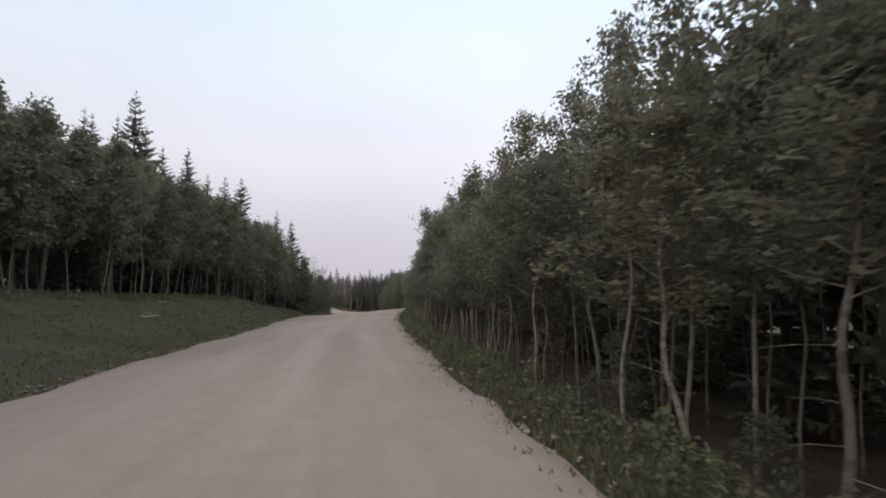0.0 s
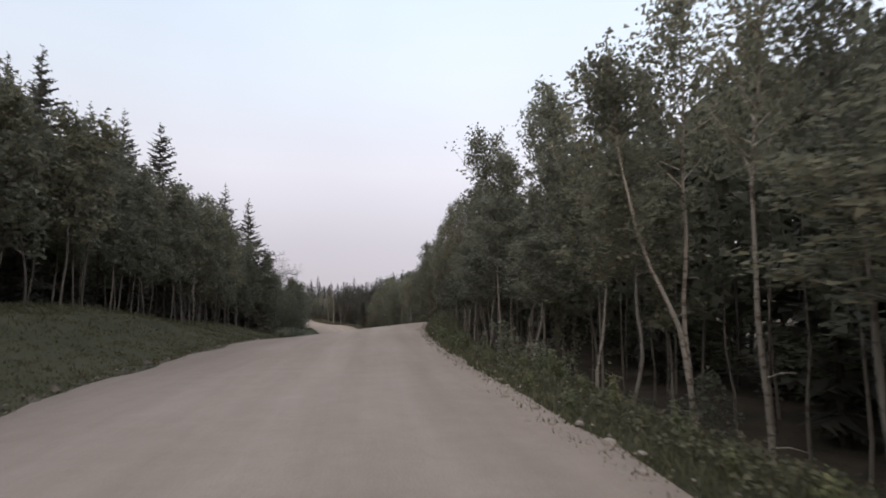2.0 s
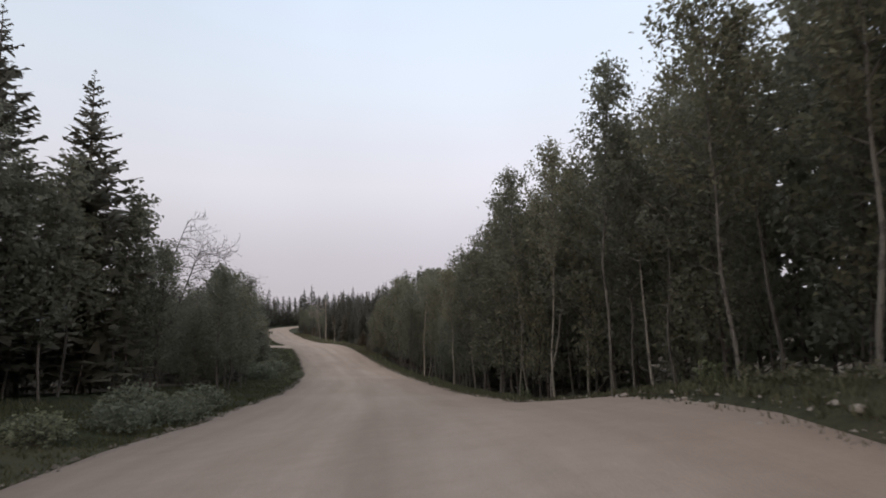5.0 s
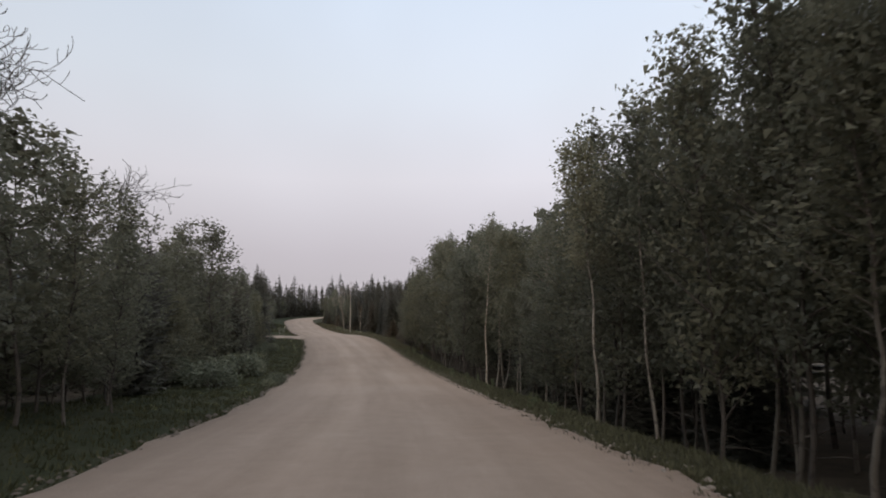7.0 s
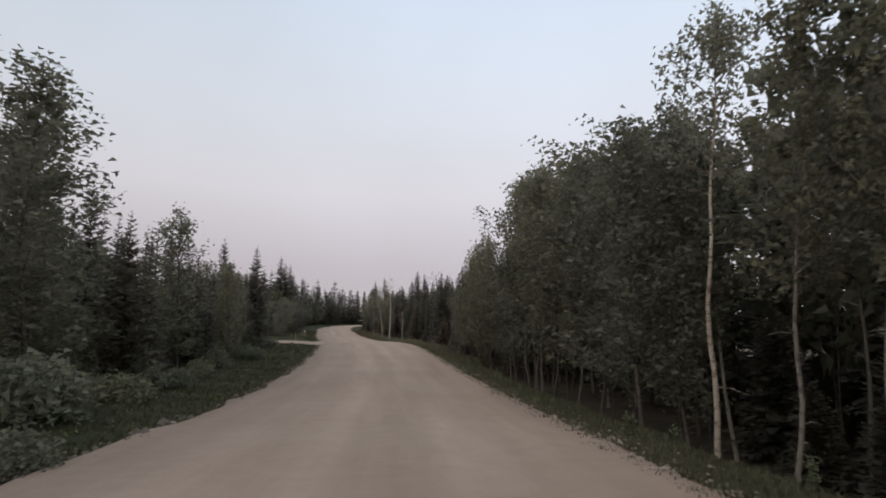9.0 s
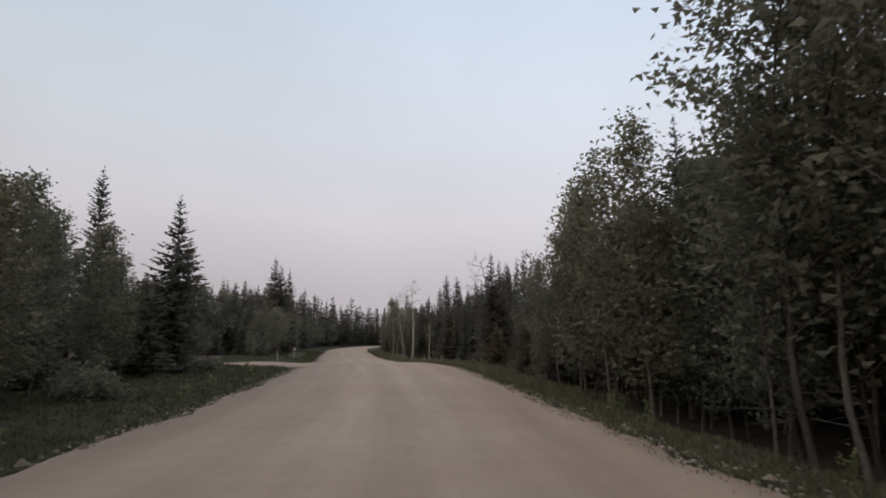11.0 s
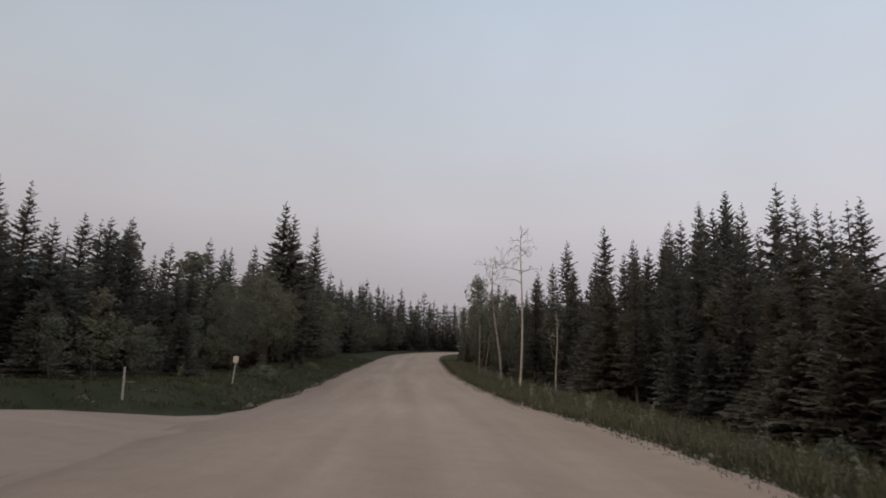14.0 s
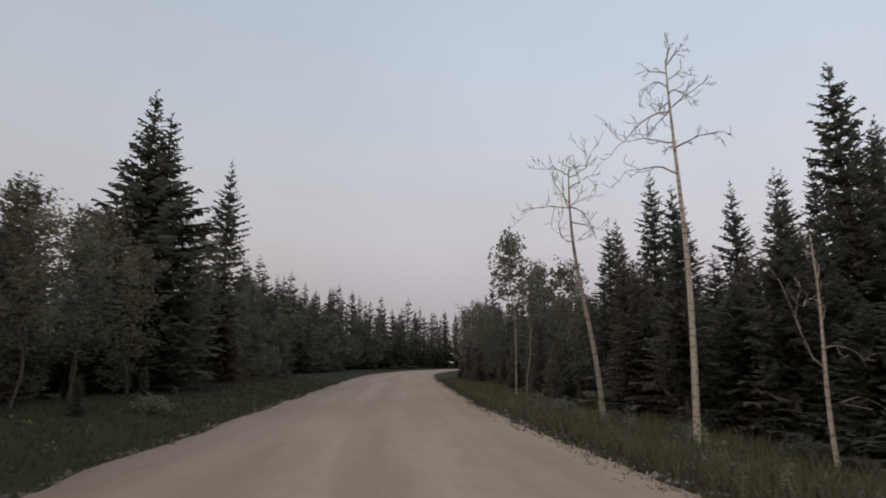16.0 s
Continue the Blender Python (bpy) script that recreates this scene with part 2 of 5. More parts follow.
def tube(verts, faces, points, radii, sides=6):
    """Adds a tapered tube along points to the lists."""
    pts = [Vector(p) for p in points]
    rings = []
    for i, (p, r) in enumerate(zip(pts, radii)):
        d = (pts[min(i + 1, len(pts) - 1)] - pts[max(i - 1, 0)])
        d = d.normalized() if d.length > 1e-9 else Vector((0, 0, 1))
        ref = Vector((1, 0, 0)) if abs(d.x) < 0.8 else Vector((0, 1, 0))
        a = d.cross(ref).normalized()
        b = d.cross(a)
        start = len(verts)
        for k in range(sides):
            w = 2 * math.pi * k / sides
            verts.append(p + (a * math.cos(w) + b * math.sin(w)) * r)
        rings.append(start)
    for s0, s1 in zip(rings, rings[1:]):
        for k in range(sides):
            k2 = (k + 1) % sides
            faces.append((s0 + k, s0 + k2, s1 + k2, s1 + k))
    faces.append(tuple(rings[-1] + k for k in range(sides)))


def leaf_quads(rng, centres, size, spread, flat=0.4, corners=4):
    """Small rhombic leaves scattered round the centres; returns verts and quads."""
    n = len(centres)
    c = centres + rng.normal(0, 1, (n, 3)) * spread
    a = rng.normal(0, 1, (n, 3))
    a[:, 2] = a[:, 2] * flat - 0.25
    a /= np.linalg.norm(a, axis=1)[:, None]
    b = np.cross(a, rng.normal(0, 1, (n, 3)))
    b /= np.linalg.norm(b, axis=1)[:, None] + 1e-9
    s = size * rng.uniform(0.65, 1.25, n)[:, None]
    if corners == 3:
        v = np.stack([c - a * s * 0.55 - b * s * 0.34, c - a * s * 0.35 + b * s * 0.52, c + a * s * 0.80 + b * s * 0.08], 1).reshape(-1, 3)
    else:
        v = np.stack([c - a * s * 0.5, c + b * s * 0.36, c + a * s * 0.62, c - b * s * 0.36], 1).reshape(-1, 3)
    return v, np.arange(corners * n).reshape(-1, corners)

# ---------------------------------------------------------------- the road's line
K = 1.1   # metres in one unit of the plan
LINE = [(9.5, -60, 1.4), (5.5, -35, 1.5), (2.0, -12, 1.55), (0.5, 0, 1.52), (-0.87, 10, 1.53), (-2.04, 20, 1.55), (-2.94, 30, 1.64), (-3.64, 40, 1.66),
        (-3.98, 46, 1.68), (-4.34, 52, 1.71), (-4.57, 56, 1.66), (-4.8, 60, 1.40), (-5.0, 63, 1.10), (-5.2, 66, 0.79), (-5.49, 70, 0.53), (-6.39, 80, -0.13), (-7.55, 90, -0.64), (-9.01, 100, -0.99), (-10.78, 110, -1.14),
        (-12.83, 120, -1.05), (-15.16, 130, -0.79), (-17.77, 140, -0.50), (-20.71, 150, -0.40), (-24.0, 160, -0.47), (-29.2, 176, -0.15),
        (-34.8, 195, 0.45), (-40.4, 215, 1.05), (-43.2, 230, 1.5), (-42.6, 243, 2.0), (-37.5, 253, 2.3), (-28, 258, 2.6), (-14, 260, 2.9), (6, 260, 3.3)]


def spline(points, step):
    """Points about one step apart along a smooth line through the given ones."""
    p = [Vector(q) for q in points]
    p = [p[0] * 2 - p[1]] + p + [p[-1] * 2 - p[-2]]
    out = []
    for a, b, c, d in zip(p, p[1:], p[2:], p[3:]):
        n = max(2, round((c - b).length / step))
        for i in range(n):
            t = i / n
            out.append(0.5 * (2 * b + (c - a) * t + (2 * a - 5 * b + 4 * c - d) * t * t + (3 * b - a - 3 * c + d) * t ** 3))
    out.append(p[-2])
    return np.array([tuple(v) for v in out])


ROAD = spline([(x * K, y * K, z * K) for x, y, z in LINE], 1.0)
AHEAD = np.gradient(ROAD[:, :2], axis=0)
AHEAD /= np.linalg.norm(AHEAD, axis=1)[:, None]
SIDE = np.stack([AHEAD[:, 1], -AHEAD[:, 0]], 1)      # to the right
Y_OF = ROAD[:, 1] / K
RUN = np.r_[0, np.cumsum(np.linalg.norm(np.diff(ROAD[:, :2], axis=0), axis=1))]
# plan y past the bend keeps growing with the run, so that tables can use it
END = int(np.argmax(Y_OF > 238))
Y_OF[END:] = Y_OF[END] + (RUN[END:] - RUN[END]) / K


def table(rows):
    a, b = np.array(rows, float).T
    return lambda y: np.interp(y, a, b)


LEFT = table([(-60, 4.6), (0, 4.7), (14, 4.74), (22, 4.48), (28, 4.50), (33, 4.78), (52, 5.3), (62, 4.8), (73, 4.3), (95, 4.5), (115, 4.6), (140, 4.4), (160, 4.0), (200, 3.9), (300, 3.6)])
RIGHT = table([(-60, 2.1), (6, 2.1), (14, 2.3), (35, 2.5), (45, 2.8), (48, 2.9), (52, 3.5), (56, 4.2), (60, 4.4), (66, 4.0), (73, 3.5), (93, 3.4), (115, 3.6), (132, 4.0), (142, 4.3), (152, 4.0), (162, 3.5), (180, 3.2), (300, 3.2)])
BANK = table([(-60, 1.7), (0, 1.6), (30, 1.5), (50, 1.2), (70, 0.55), (90, 0.15), (115, 0.1), (138, 0.1), (152, 0.5), (175, 0.45), (240, 0.3), (300, 0.5)])
RISE = table([(-60, 5.5), (80, 5.5), (140, 4.0), (152, 2.0), (180, 3.0), (300, 4.0)])
DROP = table([(-60, 1.9), (0, 1.9), (40, 1.75), (60, 1.4), (100, 1.0), (125, 0.6), (160, 0.25), (185, 0.2), (240, 0.2), (300, 0.2)])


def nearest(x, y):
    """Station index and offset to the right of the road's line."""
    x, y = np.atleast_1d(x), np.atleast_1d(y)
    best = np.empty(len(x), int)
    for i in range(0, len(x), 4000):
        d = (x[i:i + 4000, None] - ROAD[None, :, 0]) ** 2 + (y[i:i + 4000, None] - ROAD[None, :, 1]) ** 2
        best[i:i + 4000] = d.argmin(1)
    off = (x - ROAD[best, 0]) * SIDE[best, 0] + (y - ROAD[best, 1]) * SIDE[best, 1]
    far = np.hypot(x - ROAD[best, 0], y - ROAD[best, 1])
    return best, np.where(off >= 0, far, -far)


def ease(v):
    v = np.clip(v, 0, 1)
    return v * v * (3 - 2 * v)


def wave(x, y, scale, seed=0.0):
    return np.sin(x * scale + seed) * np.cos(y * scale * 1.31 + seed * 2.1) + 0.5 * np.sin(x * scale * 2.3 - y * scale * 1.7 + seed * 3.3)


# side track that leaves the road to the left
TRACK = spline([(-23.1, 161.6, 0), (-27.0, 161.9, 0), (-30.2, 161.4, 0), (-34.0, 159.6, 0), (-40.0, 158.6, 0), (-46.0, 159.6, 0)], 0.8)


def track_half(j):
    return float(np.interp(j, (0, 1, 2, 3, 4, 5, 6, 7, 8, 9, 10, 11), (8.0, 7.6, 6.6, 5.5, 4.6, 4.0, 3.5, 3.0, 2.5, 2.0, 1.7, 1.4)))


def off_track(x, y):
    x, y = np.ravel(np.atleast_1d(x)), np.ravel(np.atleast_1d(y))
    d = np.hypot(x[:, None] - TRACK[None, :, 0], y[:, None] - TRACK[None, :, 1])
    return (d - np.array([track_half(j) for j in range(len(TRACK))])[None]).min(1)


TILT = lambda y: 0.10 * np.exp(-((y - 56) / 8.5) ** 2)      # the bend's outer side lies higher


def relief(i, u):
    """Height of the land at station i, offset u (arrays)."""
    i, u = np.asarray(i), np.asarray(u, float)
    y, base = Y_OF[i], ROAD[i, 2]
    x_, y_ = ROAD[i, 0] + SIDE[i, 0] * u, ROAD[i, 1] + SIDE[i, 1] * u
    dl, dr = -u - LEFT(y), u - RIGHT(y)
    flat = ease(off_track(x_, y_) / 2.5) if y_.size else 1.0
    left = flat * BANK(y) * ease((dl - 0.4) / RISE(y)) + 0.02 * np.clip(dl - 6, 0, 60) - 0.06 * ease(dl / 0.06) + 0.05 * ease((dl - 0.5) / 1.0) + flat * 0.10 * ease((70 - y) / 15) * ease((dl - 0.06) / 0.14)
    berm = 0.32 * np.exp(-((y - 55) / 4.5) ** 2) * np.exp(-((dr - 0.7) / 0.7) ** 2)
    right = berm - DROP(y) * ease((dr - 0.9) / 3.2) - 0.03 * ease(dr / 0.3) - 0.01 * np.clip(dr - 6, 0, 60)
    rough = 0.05 * wave(x_, y_, 0.9) * ease(np.maximum(dl, dr) / 1.5) + 0.12 * wave(x_, y_, 0.21, 2.0) * ease(np.maximum(dl, dr) / 5)
    base = base + TILT(y) * np.clip(u, -6, 6)
    return base + np.where(u < -LEFT(y), left, np.where(u > RIGHT(y), right, 0.0)) + rough


def land(x, y):
    i, u = nearest(x, y)
    return relief(i, u)


def land_at(x, y):
    return float(land(x, y)[0])


def spot(y, u):
    """World x, y at plan row y, offset u to the right of the road's line (metres)."""
    i = int(np.argmin(np.abs(Y_OF - y)))
    return float(ROAD[i, 0] + SIDE[i, 0] * u), float(ROAD[i, 1] + SIDE[i, 1] * u)


# ---------------------------------------------------------------- ground
def ribbon(rows):
    """Quads over a list of equally long rows of points."""
    v = np.concatenate([np.asarray(r, float) for r in rows])
    w = len(rows[0])
    a = np.arange(len(rows) - 1)[:, None] * w + np.arange(w - 1)[None]
    return v, np.stack([a, a + 1, a + w + 1, a + w], -1).reshape(-1, 4)


def build_ground():
    xs = np.r_[-4000, -2000, -900, -400, -220, np.arange(-140, 100, 4.0), 120, 200, 400, 900, 2000, 4000]
    ys = np.r_[-4000, -1500, -500, -200, np.arange(-90, 330, 4.0), 360, 450, 700, 1200, 2500, 4500]
    gx, gy = np.meshgrid(xs, ys)
    x, y = gx.ravel(), gy.ravel()
    i, u = nearest(x, y)
    z = relief(i, np.clip(u, -60, 60))
    near = np.abs(u) < 15
    z = np.where(near, z - 0.9, z)
    w = len(xs)
    a = np.arange(len(ys) - 1)[:, None] * w + np.arange(w - 1)[None]
    f = np.stack([a, a + 1, a + w + 1, a + w], -1).reshape(-1, 4)
    tagged(new("ground", fast_mesh("ground", np.stack([x, y, z], 1), f, M_FLOOR, True)), "dark forest floor of soil and litter under the trees", "ground", kind="structure")
    # the roadside land in detail, either side of the road
    for name, sign, label in (("verge_left", -1, "dull green grass bank rising beside the gravel road"), ("verge_right", 1, "grassy verge falling away to the wood from the road")):
        d = np.r_[-0.6, -0.15, 0.05, 0.2, 0.4, 0.7, 1.0, 1.4, 1.8, 2.3, 2.9, 3.6, 4.4, 5.4, 6.6, 8.0, 10, 12.5, 15, 18]
        rows = []
        for k in range(len(ROAD)):
            edge = LEFT(Y_OF[k]) if sign < 0 else RIGHT(Y_OF[k])
            u = sign * (edge + d)
            z = relief(np.full(len(d), k), u)
            z[:1] -= 0.12
            z[-2:] -= (0.15, 1.1)
            rows.append(np.stack([ROAD[k, 0] + SIDE[k, 0] * u, ROAD[k, 1] + SIDE[k, 1] * u, z], 1))
        v, f = ribbon(rows)
        if sign < 0:
            f = f[:, ::-1]
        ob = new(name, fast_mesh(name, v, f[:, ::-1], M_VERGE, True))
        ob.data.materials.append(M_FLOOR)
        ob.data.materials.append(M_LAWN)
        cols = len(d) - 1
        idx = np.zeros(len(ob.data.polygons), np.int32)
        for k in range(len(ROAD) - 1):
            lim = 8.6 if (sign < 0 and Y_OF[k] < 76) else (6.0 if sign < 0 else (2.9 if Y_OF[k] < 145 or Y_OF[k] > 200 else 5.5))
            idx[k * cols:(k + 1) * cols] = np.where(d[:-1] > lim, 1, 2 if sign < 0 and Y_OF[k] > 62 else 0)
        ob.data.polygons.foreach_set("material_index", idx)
        tagged(ob, label, "ground", kind="structure")


def add_uv(me, uv):
    """A uv map from one pair a vertex: offset across and run along."""
    layer = me.uv_layers.new(name="run")
    idx = np.empty(len(me.loops), np.int32)
    me.loops.foreach_get("vertex_index", idx)
    layer.data.foreach_set("uv", np.asarray(uv, np.float32)[idx].ravel())


def build_road():
    rng = np.random.default_rng(3)
    rows, uvs = [], []
    for k in range(len(ROAD)):
        y = Y_OF[k]
        lw, rw = LEFT(y) + 0.10 * wave(k * 1.0, 0.0, 0.9) + rng.normal(0, 0.04), RIGHT(y) + 0.12 * wave(k * 1.0, 5.0, 0.8) + rng.normal(0, 0.05)
        u = np.r_[-lw - 0.12, -lw, np.linspace(-lw + 0.35, rw - 0.35, 11), rw, rw + 0.15]
        mid = (rw - lw) / 2
        half = (rw + lw) / 2
        crown = 0.05 * (1 - ((u - mid) / half) ** 2)
        ruts = -0.012 * np.exp(-((u - 0.75) / 0.35) ** 2) - 0.012 * np.exp(-((u + 0.85) / 0.35) ** 2)
        z = ROAD[k, 2] + TILT(y) * np.clip(u, -6, 6) + 0.03 + crown + ruts + 0.008 * wave(np.full(len(u), k * 1.0), u * 3, 1.3)
        z[0] -= 0.14
        z[-1] -= 0.14
        uvs.append(np.stack([u, np.full(len(u), RUN[k])], 1))
        rows.append(np.stack([ROAD[k, 0] + SIDE[k, 0] * u, ROAD[k, 1] + SIDE[k, 1] * u, z], 1))
    v, f = ribbon(rows)
    me = fast_mesh("road", v, f, M_GRAVEL, True)
    add_uv(me, np.concatenate(uvs))
    tagged(new("road", me), "pale brown-grey compacted gravel road with faint wheel tracks", "road", kind="structure")
    rows = []
    for j, p in enumerate(TRACK):
        q = TRACK[min(j + 1, len(TRACK) - 1)] - TRACK[max(j - 1, 0)]
        q = q[:2] / np.linalg.norm(q[:2])
        w = track_half(j)
        s = np.r_[-w - 0.25, np.linspace(-w, w, 9), w + 0.25]
        x, y = p[0] + q[1] * s, p[1] - q[0] * s
        z = land(x, y) + 0.06
        i, u = nearest(x, y)
        z = np.where(-u < LEFT(Y_OF[i]) - 0.6, z - 0.3, z)
        z = np.maximum(z, ROAD[i, 2] - 0.3)
        z[[0, -1]] -= 0.16
        rows.append(np.stack([x, y, z], 1))
    v, f = ribbon(rows)
    me = fast_mesh("side_track", v, f, M_TRACK, True)
    add_uv(me, v[:, [1, 0]])
    tagged(new("side_track", me), "narrow gravel side track joining the road", "road", kind="structure")


# ---------------------------------------------------------------- trees
def make_aspen(seed, h, crown_from, radius, leaves, leaf_size, bark, leaf_mat, label, lean=0.03, twigs=6, limbs=26, kind="aspen_tree", corners=3, crook=(), heart=5, sides=7, thick=1.0):
    rng = np.random.default_rng(seed)
    root = new(kind)
    v, f = [], []
    ph = rng.uniform(0, 6.28, 2)
    bow = rng.uniform(-0.006, 0.006, 4)

    def sway(s):
        """The trunk's line: a slow bow, smaller kinks and, for a crooked tree, given shifts."""
        x = lean * h * s * s * math.cos(ph[0]) + 0.014 * h * math.sin(5 * s + ph[1]) + bow[0] * h * math.sin(11 * s + ph[0]) + bow[1] * h * math.sin(19 * s)
        y = lean * h * s * s * math.sin(ph[0]) + 0.014 * h * math.cos(4 * s + ph[0]) + bow[2] * h * math.sin(13 * s + ph[1]) + bow[3] * h * math.cos(21 * s)
        if crook:
            x = float(np.interp(s, [c[0] for c in crook], [c[1] for c in crook]))
        return Vector((x, y, h * s))

    r0 = (0.0052 * h + 0.010) * thick
    steps = np.linspace(-0.03, 1, 15 if sides > 5 else 7)
    tube(v, f, [sway(s) for s in steps], [max(0.012, r0 * (1.25 if s < 0.02 else 1) * (1 - 0.9 * max(0, s))) for s in steps], sides)
    trunk = part_of(root, "trunk", mesh("aspen_trunk", v, f, bark, True))
    v, f = [], []
    centres = []
    for n in range(twigs):
        s = rng.uniform(0.06, crown_from)
        w, ln = rng.uniform(0, 6.28), rng.uniform(0.3, 1.0)
        p = sway(s)
        q = p + Vector((math.cos(w), math.sin(w), rng.uniform(-0.2, 0.4))) * ln
        tube(v, f, [p, (p + q) / 2 + Vector((0, 0, 0.05)), q], [0.014, 0.010, 0.004], 3)
    for n in range(limbs):
        s = crown_from + (0.96 - crown_from) * (n + rng.uniform(0, 0.8)) / limbs
        w = n * 2.4 + rng.uniform(-0.6, 0.6)
        k = (s - crown_from) / (1 - crown_from)
        reach = radius * (0.62 + 0.75 * math.sin(math.pi * min(1, 0.15 + k * 0.9))) * rng.uniform(0.6, 1.15) * (1 - 0.45 * k)
        p = sway(s)
        tip = p + Vector((math.cos(w) * reach, math.sin(w) * reach, reach * rng.uniform(0.45, 1.1)))
        midp = (p + tip) / 2 - Vector((0, 0, 0.06 * reach))
        tube(v, f, [p, midp, tip], [0.03 * (1 - 0.6 * s) + 0.008, 0.014, 0.005], 3)
        for c in range(7):
            g = rng.uniform(0.3, 1.12)
            centres.append(np.array(p.lerp(tip, g)) + rng.normal(0, 0.10 * radius, 3))
    for c in range(8):
        centres.append(np.array(sway(0.88 + 0.018 * c)) + rng.normal(0, 0.09, 3))
    tagged(part_of(root, "branchwork", mesh("aspen_branchwork", v, f, bark, True)), kind="stuff")
    centres = np.array(centres)
    which = rng.integers(0, len(centres), leaves)
    lv, lf = leaf_quads(rng, centres[which], leaf_size, 0.06 + 0.07 * radius, 0.4, corners)
    inner = np.array([tuple(sway(crown_from + 0.05 + (0.9 - crown_from) * g)) for g in rng.uniform(0, 1, leaves // heart)])
    iv, jf = leaf_quads(rng, inner + rng.normal(0, 1, inner.shape) * (0.26 * radius, 0.26 * radius, 0.1), min(0.36, leaf_size * 1.25), 0.1, 0.4, corners)
    lv, lf = np.concatenate([lv, iv]), np.concatenate([lf, jf + len(lv)])
    part_of(root, "crown", fast_mesh("aspen_crown", lv, lf, leaf_mat))
    return tagged(root, label, "tree")


def make_spruce(seed, h, radius, bare, whorls, per, mat, label, shape=0.85, thin=0.0, kind="spruce_tree", wide=1.0, tip_reach=0.05, fan=0.34):
    rng = np.random.default_rng(seed)
    root = new(kind)
    v, f = [], []
    r0 = 0.010 * h + 0.01
    tube(v, f, [(0, 0, h * s) for s in (-0.04, 0.0, 0.3, 0.6, 0.85, 1.0)], [r0 * 1.3, r0 * 1.1, r0 * 0.8, r0 * 0.5, r0 * 0.22, 0.006], 6)
    part_of(root, "trunk", mesh("spruce_trunk", v, f, M_DARK_BARK, True))
    v, f = [], []
    for n in range(8):
        w, s, ln = rng.uniform(0, 6.28), rng.uniform(0.02, max(0.05, bare + 0.1)), rng.uniform(0.3, 0.8) * radius
        p = Vector((0, 0, h * s))
        tube(v, f, [p, p + Vector((math.cos(w) * ln, math.sin(w) * ln, -0.12 * ln))], [0.012, 0.004], 3)
    tagged(part_of(root, "dead_twigs", mesh("spruce_twigs", v, f, M_DARK_BARK, True)), kind="stuff")
    verts, faces = [], []
    lump = rng.uniform(0, 6.28, 3)
    for n in range(whorls):
        s = bare + (0.995 - bare) * (n / (whorls - 1)) ** 0.92
        k = (s - bare) / (1 - bare)
        reach = radius * ((1 - k) ** shape) * (0.35 + 0.65 * min(1, k / 0.12 + 0.5)) + tip_reach
        reach *= 1 + 0.18 * math.sin(9 * k + lump[0]) + rng.uniform(-0.1, 0.1)
        count = max(3, int(per * (0.6 + 0.4 * (1 - k))))
        for c in range(count):
            if rng.uniform() < thin:
                continue
            w = (c + rng.uniform(-0.35, 0.35)) * 6.283 / count + n * 1.1
            ln = reach * rng.uniform(0.72, 1.15)
            out = np.array([math.cos(w), math.sin(w), 0.0])
            lat = np.array([-out[1], out[0], 0.0])
            up = 0.45 * k - 0.30 * (1 - k)
            z0 = h * s + rng.uniform(-0.5, 0.5) * h / whorls
            pos = lambda g: out * (ln * g) + np.array([0, 0, z0 + ln * (up * g + 0.16 * g * g)])
            m = (6 if ln > 0.8 else 4) if wide == 1 else 3
            wid = (fan * ln + 0.05) * wide
            reach_b = 1.2
            for j in range(m):
                g0 = j / m
                a, b = pos(g0), pos(min(1.0, (j + reach_b) / m))
                spread = wid * (1 - 0.75 * (j / m)) * rng.uniform(0.6, 1.25)
                sag = -0.22 * spread - 0.03
                for sg in (-1, 1):
                    tip = a * 0.1 + b * 0.9 + (b - a) * rng.uniform(-0.3, 0.7) + lat * sg * spread + np.array([0, 0, sag * rng.uniform(0.3, 2.0)])
                    st = len(verts)
                    verts += [a, b, tip]
                    faces.append((st, st + 1, st + 2))
                if j % 2 == 0:
                    st = len(verts)
                    verts += [a, b, (a + b) / 2 + np.array([0, 0, -0.30 * wid - 0.05])]
                    faces.append((st, st + 1, st + 2))
    # short needles close to the trunk
    for n in range(560 if wide == 1 else 40):
        k = rng.uniform(0, 0.9)
        w, ln = rng.uniform(0, 6.283), (radius * (1 - k) ** shape + 0.05) * rng.uniform(0.12, 0.80 if wide == 1 else 0.55)
        c = np.array([math.cos(w) * ln, math.sin(w) * ln, h * (bare + (0.97 - bare) * k)])
        size = (0.06 + 0.08 * radius * (1 - k)) if wide == 1 else 0.10 + 0.16 * radius * (1 - k)
        st = len(verts)
        verts += [c + rng.normal(0, 1, 3) * (size, size, 0.6 * size) for _ in range(3)]
        faces.append((st, st + 1, st + 2))
    part_of(root, "crown", fast_mesh("spruce_crown", np.array(verts), faces, mat))
    return tagged(root, label, "tree")


